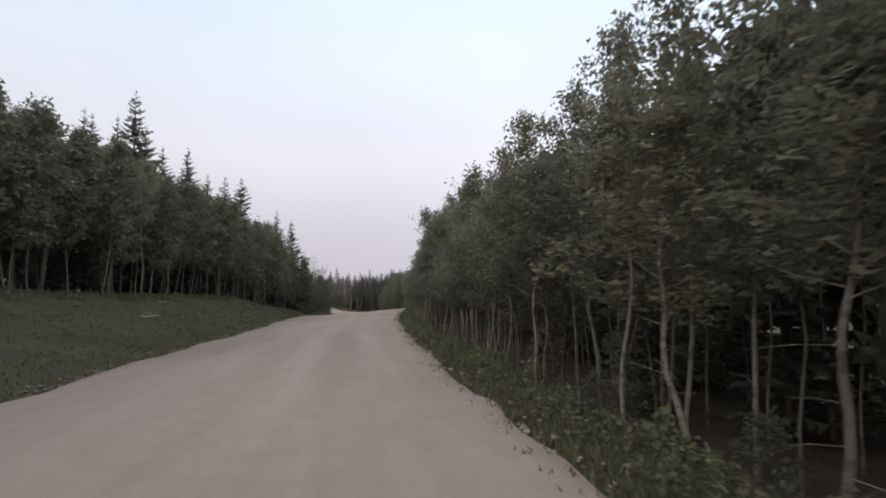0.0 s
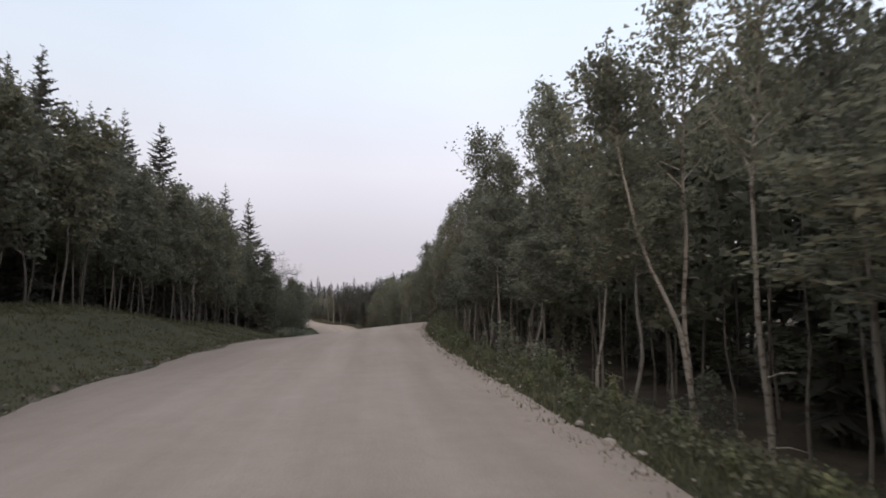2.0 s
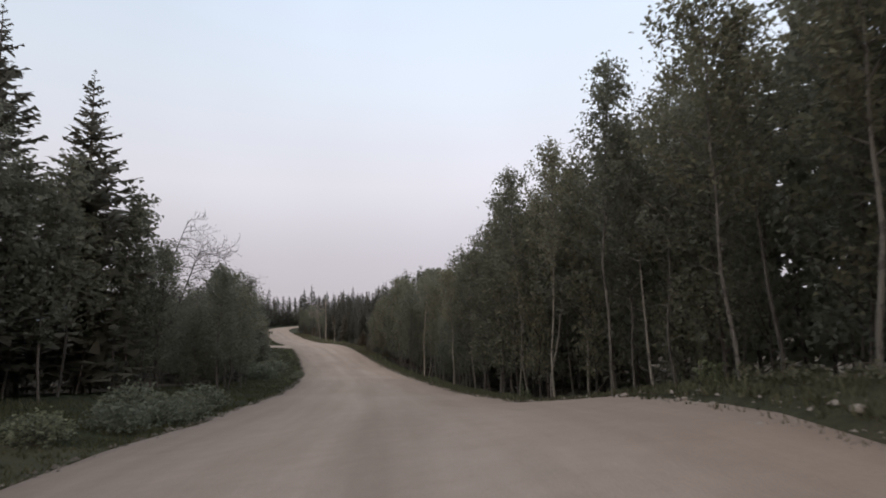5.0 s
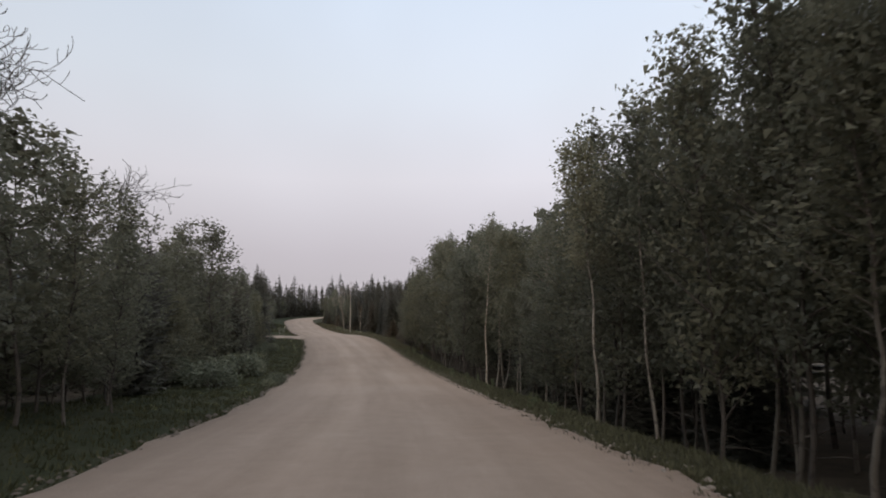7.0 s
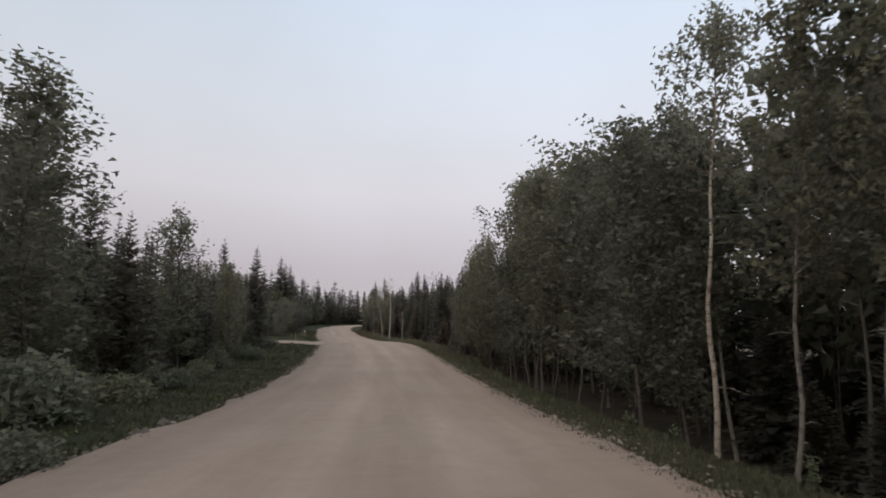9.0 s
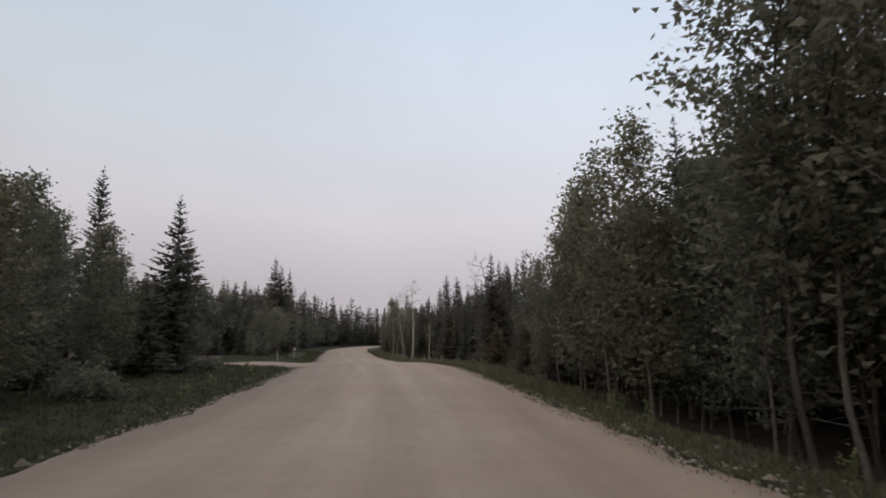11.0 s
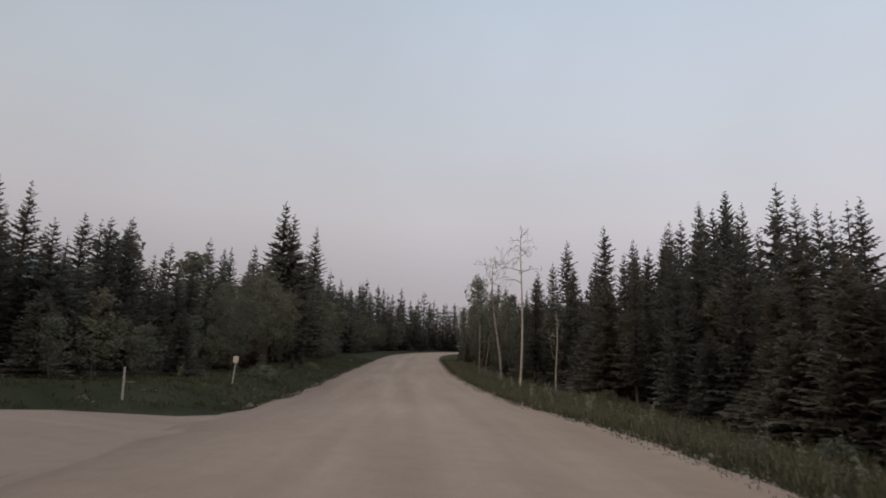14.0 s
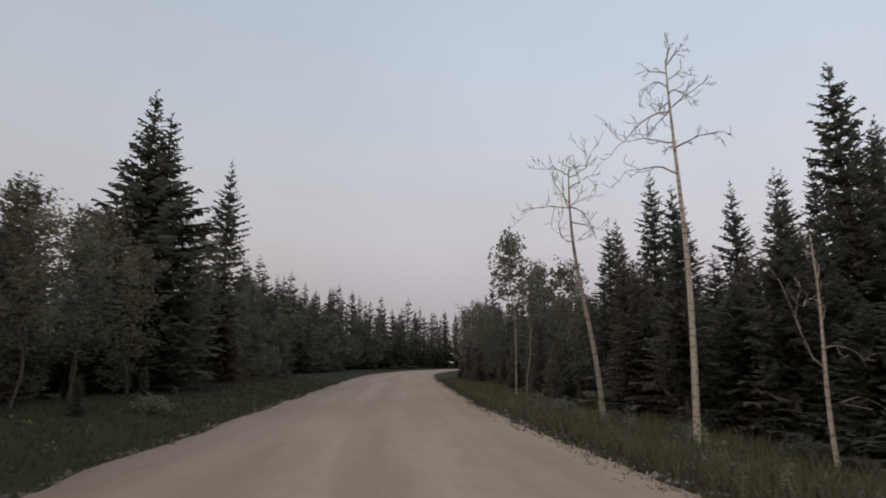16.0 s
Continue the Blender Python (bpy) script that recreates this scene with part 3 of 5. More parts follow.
def make_bare(seed, h, bark, label, limbs, trunk_r, kind="dead_tree", lean=(0.0, 0.0), bend=0.012, twig=0.007, droop=0.0, forks=5):
    """A leafless tree: limbs are (height share, heading in degrees, length, rise)."""
    rng = np.random.default_rng(seed)
    root = new(kind)
    v, f = [], []
    ph = rng.uniform(0, 6.28)
    at = lambda s: Vector((lean[0] * s * h + bend * h * math.sin(5 * s + ph), lean[1] * s * h + bend * h * math.cos(4 * s + ph), h * s))
    steps = np.linspace(-0.03, 1, 14)
    tube(v, f, [at(s) for s in steps], [max(0.012, trunk_r * (1 - 0.8 * max(0, s) ** 1.3)) for s in steps], 8)
    part_of(root, "trunk", mesh("bare_trunk", v, f, bark, True))

    def limb(p, d, ln, r, level):
        pts, rad, n = [p], [r], 7 if level == 0 else 4
        curl = Vector(rng.normal(0, 0.10, 3)) + Vector((0, 0, -droop if level == 0 else 0.10))
        for k in range(n):
            d = (d + curl + Vector(rng.normal(0, 0.20, 3))).normalized()
            pts.append(pts[-1] + d * ln / n)
            rad.append(max(twig, r * (1 - 0.85 * (k + 1) / n)))
        tube(v, f, pts, rad, 4 if level == 0 else 3)
        if level < 2:
            for k in range(forks if level == 0 else 3):
                q = min(n, 1 + int((k + rng.uniform(0.2, 1)) * (n - 1) / (forks if level == 0 else 3)) + 1)
                side = d.cross(Vector(rng.normal(0, 1, 3))).normalized()
                nd = (d * 0.75 + side * rng.uniform(0.5, 1.0) + Vector((0, 0, 0.15))).normalized()
                limb(pts[q], nd, ln * rng.uniform(0.28, 0.5), max(twig, rad[q] * 0.75), level + 1)

    for s, heading, ln, rise in limbs:
        w = radians(heading)
        v, f = [], []
        limb(at(s), Vector((math.cos(w), math.sin(w), rise)).normalized(), ln, max(0.012, trunk_r * 0.42 * (1.1 - 0.5 * s)), 0)
        part_of(root, "branch", mesh("bare_branch", v, f, bark, True))
    return tagged(root, label, "tree")


def make_bush(seed, r, hgt, count, size, mat, label, kind="bush"):
    """A rounded shrub: stems that fan out under a lumpy dome of leaves."""
    rng = np.random.default_rng(seed)
    root = new(kind)
    v, f, centres = [], [], []
    for n in range(46):
        w, t = n * 2.4 + rng.uniform(-0.3, 0.3), math.sqrt((n + 0.5) / 46)
        top = hgt * math.sqrt(max(0.02, 1 - (0.95 * t) ** 2)) * rng.uniform(0.82, 1.08)
        q = Vector((math.cos(w) * r * t, math.sin(w) * r * t, top))
        if n % 3 == 0:
            tube(v, f, [(q.x * 0.1, q.y * 0.1, -0.1), (q.x * 0.6, q.y * 0.6, q.z * 0.5), q], [0.02, 0.012, 0.004], 3)
        centres += [np.array(q) * g for g in (0.75, 0.9, 1.0)] + [np.array((q.x * 1.02, q.y * 1.02, q.z * g)) for g in (0.35, 0.7)]
    part_of(root, "stem", mesh("bush_stems", v, f, M_DARK_BARK))
    centres = np.array(centres)
    lv, lf = leaf_quads(rng, centres[rng.integers(0, len(centres), count)], size, 0.07 * r + 0.03, 0.4, 3)
    lv[:, 2] = np.maximum(lv[:, 2], 0.02)
    part_of(root, "foliage", fast_mesh("bush_leaves", lv, lf, mat))
    return tagged(root, label, "bush")


PLACED = []


def plant(ob, x, y, turn, size=1.0, sink=0.06, tall=1.0, group="", tilt=True):
    lean = (2.2 if "aspen" in ob.name else 0.8) if tilt else 0.0
    m = pose(x, y, land_at(x, y) - sink, rnd.gauss(0, lean), rnd.gauss(0, lean), turn) @ Matrix.Diagonal((size, size, size * tall, 1))
    c = copy_thing(ob, m)
    c.matrix_basis = m
    if group:
        tagged(c, group=group)
    PLACED.append((x, y))
    return c


WOODS = []


def join_woods(name, label):
    """All trees of the back rows as one object."""
    mats, vs, fs, ms, at = [], [], [], [], 0
    cache = {}
    for ob, m in WOODS:
        if ob not in cache:
            got = []
            for ch in ob.children:
                me = ch.data
                me.calc_loop_triangles()
                v = np.empty(len(me.vertices) * 3, np.float32)
                me.vertices.foreach_get("co", v)
                t = np.empty(len(me.loop_triangles) * 3, np.int32)
                me.loop_triangles.foreach_get("vertices", t)
                if me.materials[0] not in mats:
                    mats.append(me.materials[0])
                got.append((v.reshape(-1, 3), t.reshape(-1, 3), mats.index(me.materials[0])))
            cache[ob] = got
        r = np.array(m)
        for v, t, k in cache[ob]:
            vs.append(v @ r[:3, :3].T + r[:3, 3])
            fs.append(t + at)
            ms.append(np.full(len(t), k, np.int32))
            at += len(v)
    me = fast_mesh(name, np.concatenate(vs), np.concatenate(fs), mats[0])
    for extra in mats[1:]:
        me.materials.append(extra)
    me.polygons.foreach_set("material_index", np.concatenate(ms)[:len(me.polygons)])
    tagged(new(name, me), label, "trees", kind="stuff")
    WOODS.clear()


def drop_pattern(ob):
    for o in (*ob.children_recursive, ob):
        bpy.data.objects.remove(o)

build_ground()
build_road()

# ---------------------------------------------------------------- the woods
L_ASPEN = "slender aspen with grey bark and dark green leaves"
L_POPLAR = "leafy dark green poplar with a dense low crown"
L_SPRUCE = "dark green pointed spruce tree in the roadside wood"
L_YOUNG = "young dense spruce with branches down to the ground"
ASPENS = [make_aspen(10 + n, h, c, r, 3500, 0.115, M_ASPEN_BARK, m, L_ASPEN, ln, heart=8) for n, (h, c, r, m, ln) in enumerate([
    (10.5, 0.50, 1.2, M_ASPEN_LEAF_PALE, 0.03), (11.2, 0.46, 1.4, M_ASPEN_LEAF, 0.02), (9.8, 0.53, 1.15, M_ASPEN_LEAF_PALE, 0.05), (10.2, 0.38, 1.45, M_ASPEN_LEAF, 0.04)])]
STOUT = [make_aspen(17 + n, 10.0, c, r, 3000, 0.115, M_ASPEN_BARK, M_ASPEN_LEAF, "stout leaning aspen with grey-green bark at the wood's edge", 0.0, 5, 24, heart=10, thick=1.5, crook=bend) for n, (c, r, bend) in enumerate([
    (0.52, 1.4, ((-0.03, 0.0), (0.2, -0.10), (0.5, -0.42), (0.75, -0.55), (1.0, -0.95))), (0.50, 1.3, ((-0.03, 0.0), (0.25, -0.16), (0.5, -0.25), (0.7, -0.50), (1.0, -0.70)))])]
PALE_STEM = [make_aspen(20 + n, h, c, r, 2000, 0.115, M_BIRCH_BARK, M_ASPEN_LEAF_PALE, "aspen with a pale bare trunk and a leafy top", 0.03, 4, 22, heart=10, thick=1.35) for n, (h, c, r) in enumerate([(10.0, 0.56, 1.25), (9.6, 0.60, 1.1)])]
LOW = [make_aspen(24 + n, h, c, r, 1200, 0.20, M_DARK_BARK, M_ASPEN_LEAF, L_ASPEN, 0.03, 4, 24) for n, (h, c, r) in enumerate([(9.5, 0.24, 1.35), (10.2, 0.28, 1.3), (9.0, 0.20, 1.4)])]
THICKET = [make_aspen(30 + n, h, c, r, 2700, 0.115, M_DARK_BARK, M_ASPEN_LEAF, L_POPLAR, 0.04, 3, 26, "poplar_tree", heart=3) for n, (h, c, r) in enumerate([(9.0, 0.20, 1.5), (8.2, 0.12, 1.6)])]
SPIRE = [make_aspen(34 + n, h, 0.10, r, 3000, 0.125, M_DARK_BARK, M_ASPEN_LEAF, "pointed leafy poplar with branches down to the undergrowth", 0.02, 3, 40, "poplar_tree", heart=5) for n, (h, r) in enumerate([(9.0, 1.35), (8.6, 1.15)])]
MID = [make_aspen(36 + n, h, c, 1.35, 1300, 0.19, M_ASPEN_BARK, M_ASPEN_LEAF, L_ASPEN, 0.03, 4, 16) for n, (h, c) in enumerate([(10.5, 0.46), (10.0, 0.40)])]
BACK = [make_aspen(40 + n, h, c, 1.5, 290, 0.37, M_ASPEN_BARK, M_ASPEN_LEAF, L_ASPEN, 0.03, 1, 6, sides=4) for n, (h, c) in enumerate([(10.0, 0.40), (11.0, 0.34)])]
BACK_THICKET = [make_aspen(44 + n, h, c, 1.8, 330, 0.37, M_DARK_BARK, M_ASPEN_LEAF, L_ASPEN, 0.03, 0, 6, sides=4) for n, (h, c) in enumerate([(9.0, 0.15), (8.2, 0.12)])]
SPRUCES = [make_spruce(50 + n, h, r, b, 33, 8, M_SPRUCE, L_SPRUCE, sh) for n, (h, r, b, sh) in enumerate([(12.5, 1.8, 0.10, 0.78), (11.5, 1.5, 0.16, 0.72), (10.5, 2.1, 0.05, 0.80)])]
BACK_SPRUCE = [make_spruce(60 + n, h, r, 0.05, 24, 4, M_SPRUCE, L_SPRUCE, sh, wide=1.7, tip_reach=0.04) for n, (h, r, sh) in enumerate([(11, 1.5, 0.75), (9.5, 1.7, 0.85)])]
YOUNG = [make_spruce(70 + n, h, r, 0.01, 28, 11, m, L_YOUNG, 0.8, fan=0.24) for n, (h, r, m) in enumerate([(4.6, 1.25, M_SPRUCE), (3.4, 1.1, M_SPRUCE_BROWN), (5.6, 1.35, M_SPRUCE_BROWN)])]
SAPLINGS = [make_aspen(80 + n, h, 0.12, 0.8, 640, 0.12, M_DARK_BARK, M_ASPEN_LEAF, "young leafy sapling at the edge of the wood", 0.05, 2, 16, "sapling") for n, h in enumerate([4.2, 3.2])]

rnd = random.Random(5)


HIGH = {}
for ob, h in [*zip(SPRUCES, (12.5, 11.5, 10.5)), *zip(ASPENS, (10.5, 11.2, 9.8, 10.2)), *zip(PALE_STEM, (10.0, 9.6)), *zip(LOW, (9.5, 10.2, 9.0)), *zip(THICKET, (9.0, 8.2)), *zip(SPIRE, (9.0, 8.6)), *zip(MID, (10.5, 10.0)), *zip(BACK, (10.0, 11.0)),
              *zip(BACK_THICKET, (9.0, 8.2)), *zip(BACK_SPRUCE, (11.0, 9.5))]:
    HIGH[ob] = h
# height of the canopy six metres right of the road's line
CANOPY = table([(-10, 9.6), (9, 9.2), (12, 8.5), (14.5, 9.0), (18, 8.8), (22, 8.4), (24.5, 7.2), (26.4, 6.6), (28, 7.0), (30, 8.4), (35, 9.2), (37.5, 10.2), (40, 9.2), (42, 9.8), (44, 9.0), (46, 7.9), (48.7, 9.3), (53, 9.6), (57, 9.8), (64, 10.0), (68.6, 9.4),
                (72, 9.3), (77, 8.8), (79, 8.0), (82, 7.6), (86, 7.6), (88, 6.7), (90, 5.0), (91.6, 5.0), (92.3, 2.8), (93.3, 3.0), (94.0, 5.0), (96.4, 5.6), (98, 6.2), (101, 7.2), (104.5, 6.2), (110, 7.2), (113, 7.4), (117, 8.2), (118.6, 8.0), (119.6, 5.4), (124, 5.0), (128, 5.0), (131, 4.4), (133, 4.2), (140, 4.0)])


def canopy(y, u):
    """Highest top for a tree at plan row y, u metres right of the road's line."""
    eye = float(np.interp(y, Y_OF, ROAD[:, 2])) + 1.4
    return eye + (float(CANOPY(y)) - eye) * u / 6


def clear_of(x, y, gap):
    """Whether nothing stands near, and the place is not in the gap before the pale trunks."""
    if 26.6 < y < 32.2 and x < 3.3 and x > -1:
        return False
    return all((x - a) ** 2 + (y - b) ** 2 > gap * gap for a, b in PLACED)


# stands where the wood is lower: x, y, reach, height of the tops
LOWER = [(-15.0, 18.0, 9.0, 10.6), (-15.5, 36.0, 9.5, 11.2), (-15.8, 48.0, 5.0, 11.3), (-1.5, 104.0, 4.0, 3.8), (-26.0, 136.0, 5.0, 5.0)]


def row_of(y0, y1, step, u, jitter, kinds, lo=0.85, hi=1.15, gap=0.8, tall=(0.92, 1.1), back=False, wide=1.0):
    """Plants kinds in a row along the road at offset u(y) with jitter."""
    y = y0
    while y < y1:
        uu = u(y) if callable(u) else u
        x, yy = spot(y, uu + rnd.uniform(-jitter, jitter))
        yy += rnd.uniform(-0.3, 0.3)
        i, off = nearest(x, yy)
        lim = RIGHT(Y_OF[i[0]]) + 0.7 if off[0] > 0 else LEFT(Y_OF[i[0]]) + 0.9
        if abs(off[0]) > lim and clear_of(x, yy, gap) and off_track(x, yy)[0] > 1.2:
            kind, s, turn, t = rnd.choice(kinds), rnd.uniform(lo, hi), rnd.uniform(0, 360), rnd.uniform(*tall)
            y_here = float(Y_OF[i[0]])
            wider = wide
            if off[0] > 0 and y_here < 129 and kind in HIGH:
                tall_m = min(11.5, (canopy(y_here, off[0]) - land_at(x, yy)) * (rnd.uniform(0.60, 0.80) if back else rnd.uniform(0.58, 0.80) if 17 < y_here < 54 else rnd.uniform(0.70, 0.92)))
                wider, s = wide * rnd.uniform(0.66, 0.84), 1.0
                t = tall_m / HIGH[kind]
            if kind in HIGH and not back:
                for cx, cy, reach, top in LOWER:
                    if math.hypot(x - cx, yy - cy) < reach:
                        t = min(t, (top - land_at(x, yy)) / (HIGH[kind] * s))
            if back:
                WOODS.append((kind, pose(x, yy, land_at(x, yy) - 0.06, 0, 0, turn) @ Matrix.Diagonal((s * wider, s * wider, s * t, 1))))
                PLACED.append((x, yy))
            else:
                plant(kind, x, yy, turn, s * wider, 0.06, t / wider)
        y += step * rnd.uniform(0.7, 1.3)


def hero(kind, x, y, top, turn=0.0, base_h=None, wide=1.0):
    """A tree whose top stands at the plan's height; x, y, top in plan units."""
    x, y = x * K, y * K
    z = land_at(x, y)
    size = (top * K - z) / base_h
    m = pose(x, y, z - 0.06, 0, 0, turn) @ Matrix.Diagonal((size * wide, size * wide, size, 1))
    c = copy_thing(kind, m)
    c.matrix_basis = m
    PLACED.append((x, y))
    return c


def stand_m(rows, kinds, wide=(0.85, 1.05)):
    """Trees at x, y with the top at a height, all in metres."""
    for x, y, top in rows:
        ob = rnd.choice(kinds)
        hero(ob, x / K, y / K, top / K, rnd.uniform(0, 360), HIGH[ob], rnd.uniform(*wide))


# trees that stand out: place and height of the top
def stand(rows, kinds, wide=(1.0, 1.2)):
    for x, y, top in rows:
        ob = rnd.choice(kinds)
        hero(ob, x, y, top, rnd.uniform(0, 360), HIGH[ob], rnd.uniform(*wide))


# spruces rising over the wood on the bank
stand_m([(-20.4, 41.2, 18.1), (-23.4, 49.3, 17.7), (-21.1, 52.6, 16.8), (-20.8, 56.8, 15.3), (-19.7, 58.6, 15.5), (-20.0, 64.7, 16.5), (-18.9, 76.2, 14.6), (-21.7, 38.0, 15.6), (-20.3, 38.6, 15.6),
         (-20.9, 61.3, 14.1), (-17.0, 28.9, 13.1), (-21.1, 57.7, 14.0), (-24.6, 55.3, 17.6), (-23.0, 45.5, 15.6), (-22.3, 60.6, 14.9)], SPRUCES, (1.15, 1.4))
stand_m([(-18.0, 80.6, 13.9)], SPRUCES[2:], (1.25, 1.26))
# leafy crowns between them
stand_m([(-15.8, 64.2, 10.0), (-17.8, 66.9, 11.6), (-18.4, 70.0, 12.2), (-16.5, 68.4, 10.7), (-17.6, 63.6, 10.8), (-16.2, 61.2, 10.2), (-14.6, 24.1, 10.6), (-16.4, 23.0, 11.3), (-14.9, 28.0, 11.0), (-15.5, 32.5, 11.3), (-16.8, 36.8, 11.6),
         (-17.4, 44.5, 11.9), (-17.4, 50.2, 11.5), (-17.0, 55.0, 10.9), (-15.2, 19.6, 10.8), (-16.9, 72.8, 10.0), (-17.2, 69.3, 10.8)], LOW + ASPENS, (0.75, 0.95))
stand_m([(-14.2, 87.4, 5.9), (-15.4, 90.2, 6.6), (-16.3, 92.4, 6.6), (-14.5, 90.6, 5.2), (-16.4, 95.8, 6.0), (-17.6, 98.0, 5.5), (-13.9, 84.6, 6.0), (-15.8, 82.8, 7.0), (-16.8, 84.9, 7.2), (-14.9, 93.4, 4.4)], THICKET + LOW[2:], (1.0, 1.25))
stand_m([(-20.1, 113.7, 7.9), (-24.3, 118.2, 8.6), (-22.4, 125.4, 6.1), (-22.6, 115.8, 6.6), (-21.0, 110.4, 6.0), (-20.6, 107.2, 5.4), (-22.2, 112.4, 6.7)], SPIRE, (1.15, 1.4))
stand_m([(-19.8, 104.7, 6.3), (-21.4, 105.4, 5.8), (-17.9, 100.4, 5.0), (-23.4, 129.0, 4.7), (-20.4, 118.3, 4.7), (-22.9, 127.4, 4.4)], SPRUCES[2:], (1.0, 1.25))
stand_m([(-24.1, 133.8, 4.7), (-25.8, 139.2, 4.6), (-26.4, 137.2, 5.2), (-23.3, 132.6, 4.2), (-24.8, 135.6, 4.2)], SPRUCES[2:] + SPIRE[1:], (1.1, 1.3))
stand_m([(-27.2, 146.0, 7.4)], SPRUCES[2:], (1.2, 1.21))
stand_m([(-29.6, 151.2, 6.6)], SPRUCES[:1], (1.1, 1.11))
# beyond the side track
stand_m([(-37.5, 166.0, 6.2), (-36.4, 161.0, 6.4), (-39.1, 170.6, 6.8), (-39.0, 166.4, 6.0), (-40.4, 170.4, 7.0), (-39.1, 175.6, 6.6), (-42.2, 176.1, 7.0), (-51.5, 198.2, 10.4), (-55.3, 207.0, 11.4), (-52.1, 206.1, 11.3), (-36.4, 167.6, 5.1),
         (-40.3, 179.3, 5.8), (-41.6, 183.2, 6.1), (-42.0, 186.6, 7.3), (-41.4, 188.5, 6.6), (-37.6, 171.0, 4.8)], SPRUCES, (1.05, 1.3))
stand_m([(-36.6, 163.6, 5.6), (-38.6, 162.6, 5.2), (-40.8, 163.6, 6.0), (-43.2, 165.6, 6.4), (-35.0, 164.6, 3.6), (-42.0, 162.0, 4.6)], SPRUCES[2:], (1.2, 1.4))
stand_m([(-43.2, 195.7, 12.7), (-42.5, 195.9, 11.7)], SPRUCES[2:], (1.3, 1.35))
stand_m([(-44.1, 203.0, 12.3)], SPRUCES[:1], (1.15, 1.16))
stand_m([(-38.9, 187.0, 5.6), (-39.9, 189.6, 5.6), (-41.2, 186.0, 5.0), (-43.6, 199.4, 7.6), (-42.9, 193.0, 6.8)], THICKET, (1.2, 1.4))
# right of the road: crowns against the sky
for n, x, y, top in [(0, 3.5, 22.1, 8.5), (1, 3.1, 24.6, 8.5), (0, 1.45, 46.2, 10.4), (1, 2.85, 27.7, 7.4), (1, 1.35, 48.9, 8.8)]:
    hero(STOUT[n], x / K, y / K, top / K, 0, 10.0, 0.85)
stand_m([(3.1, 32.9, 9.5), (1.6, 45.2, 9.6), (3.7, 26.0, 7.6), (-3.8, 112.0, 7.8), (-1.5, 105.9, 6.9), (3.3, 30.6, 9.0), (0.9, 57.2, 9.6)], PALE_STEM, (0.8, 0.95))
stand_m([(5.0, 10.4, 9.4), (4.8, 13.6, 9.0), (4.3, 16.6, 9.2), (3.7, 20.6, 9.0), (4.6, 29.4, 7.0), (2.4, 36.0, 9.4), (2.2, 38.9, 9.3), (2.2, 41.4, 10.8),
         (1.7, 44.4, 9.0), (1.3, 54.2, 9.7), (1.0, 58.6, 9.9), (0.7, 62.4, 10.0), (0.6, 65.6, 9.9), (0.2, 70.7, 10.1), (-0.1, 75.7, 9.5), (-0.5, 79.7, 9.5), (4.6, 6.2, 9.6), (5.2, 2.8, 9.8)], ASPENS, (0.72, 0.92))
stand_m([(-0.2, 82.7, 9.0), (-0.3, 84.3, 9.0), (-0.5, 86.8, 8.3), (-0.8, 89.8, 7.7), (-1.3, 91.6, 7.5), (-1.1, 88.7, 7.6), (-1.3, 94.8, 8.0), (-1.7, 97.9, 6.9), (-1.5, 99.0, 6.0), (-0.4, 92.0, 7.6), (-1.4, 95.8, 6.9)], THICKET + ASPENS[3:], (0.8, 0.95))
stand_m([(-2.5, 92.2, 6.6), (-2.4, 104.0, 3.8), (-2.7, 107.3, 6.2), (-3.4, 109.5, 6.6)], ASPENS, (0.85, 0.95))
stand_m([(-5.0, 113.3, 5.7), (-4.6, 116.4, 6.4), (-6.2, 126.0, 8.0), (-5.4, 121.6, 7.4), (-5.9, 124.0, 7.5), (-5.0, 119.4, 6.8)], THICKET, (1.05, 1.2))
stand_m([(-7.2, 131.4, 8.8), (-6.6, 131.0, 8.6)], THICKET[:1], (0.98, 1.0))
stand_m([(-6.4, 129.4, 8.6), (-6.3, 127.6, 8.4)], ASPENS[3:], (0.72, 0.85))
stand_m([(-8.6, 136.9, 6.7), (-9.2, 139.2, 6.4), (-9.8, 141.4, 6.2), (-10.4, 144.2, 4.9), (-10.9, 146.2, 4.0)], THICKET + SPIRE[:1], (0.9, 1.1))
stand_m([(-6.9, 139.4, 7.6), (-9.2, 151.0, 4.6)], SPRUCES, (1.1, 1.2))
# the spruces at the far end of the walk
stand_m([(-13.6, 159.3, 6.7), (-13.1, 159.6, 6.2)], SPRUCES[2:], (1.0, 1.1))
stand_m([(-19.2, 192.8, 9.5), (-22.3, 208.1, 11.6), (-23.9, 213.1, 10.5), (-19.8, 202.1, 9.2), (-19.2, 197.6, 8.0), (-12.1, 202.0, 13.1), (-10.4, 196.4, 11.6), (-13.0, 187.9, 10.1), (-5.9, 183.4, 9.4), (-5.5, 176.9, 9.1), (-4.3, 183.4, 9.0),
         (-24.7, 206.8, 8.6), (-18.0, 193.6, 7.9), (-23.5, 193.2, 6.4), (-10.9, 181.0, 7.6), (-14.6, 181.6, 7.0), (-17.2, 184.4, 6.6), (-8.6, 170.5, 7.2), (-12.0, 171.6, 4.8), (-16.0, 187.0, 7.4), (-21.6, 203.6, 8.9)], SPRUCES, (0.95, 1.2))
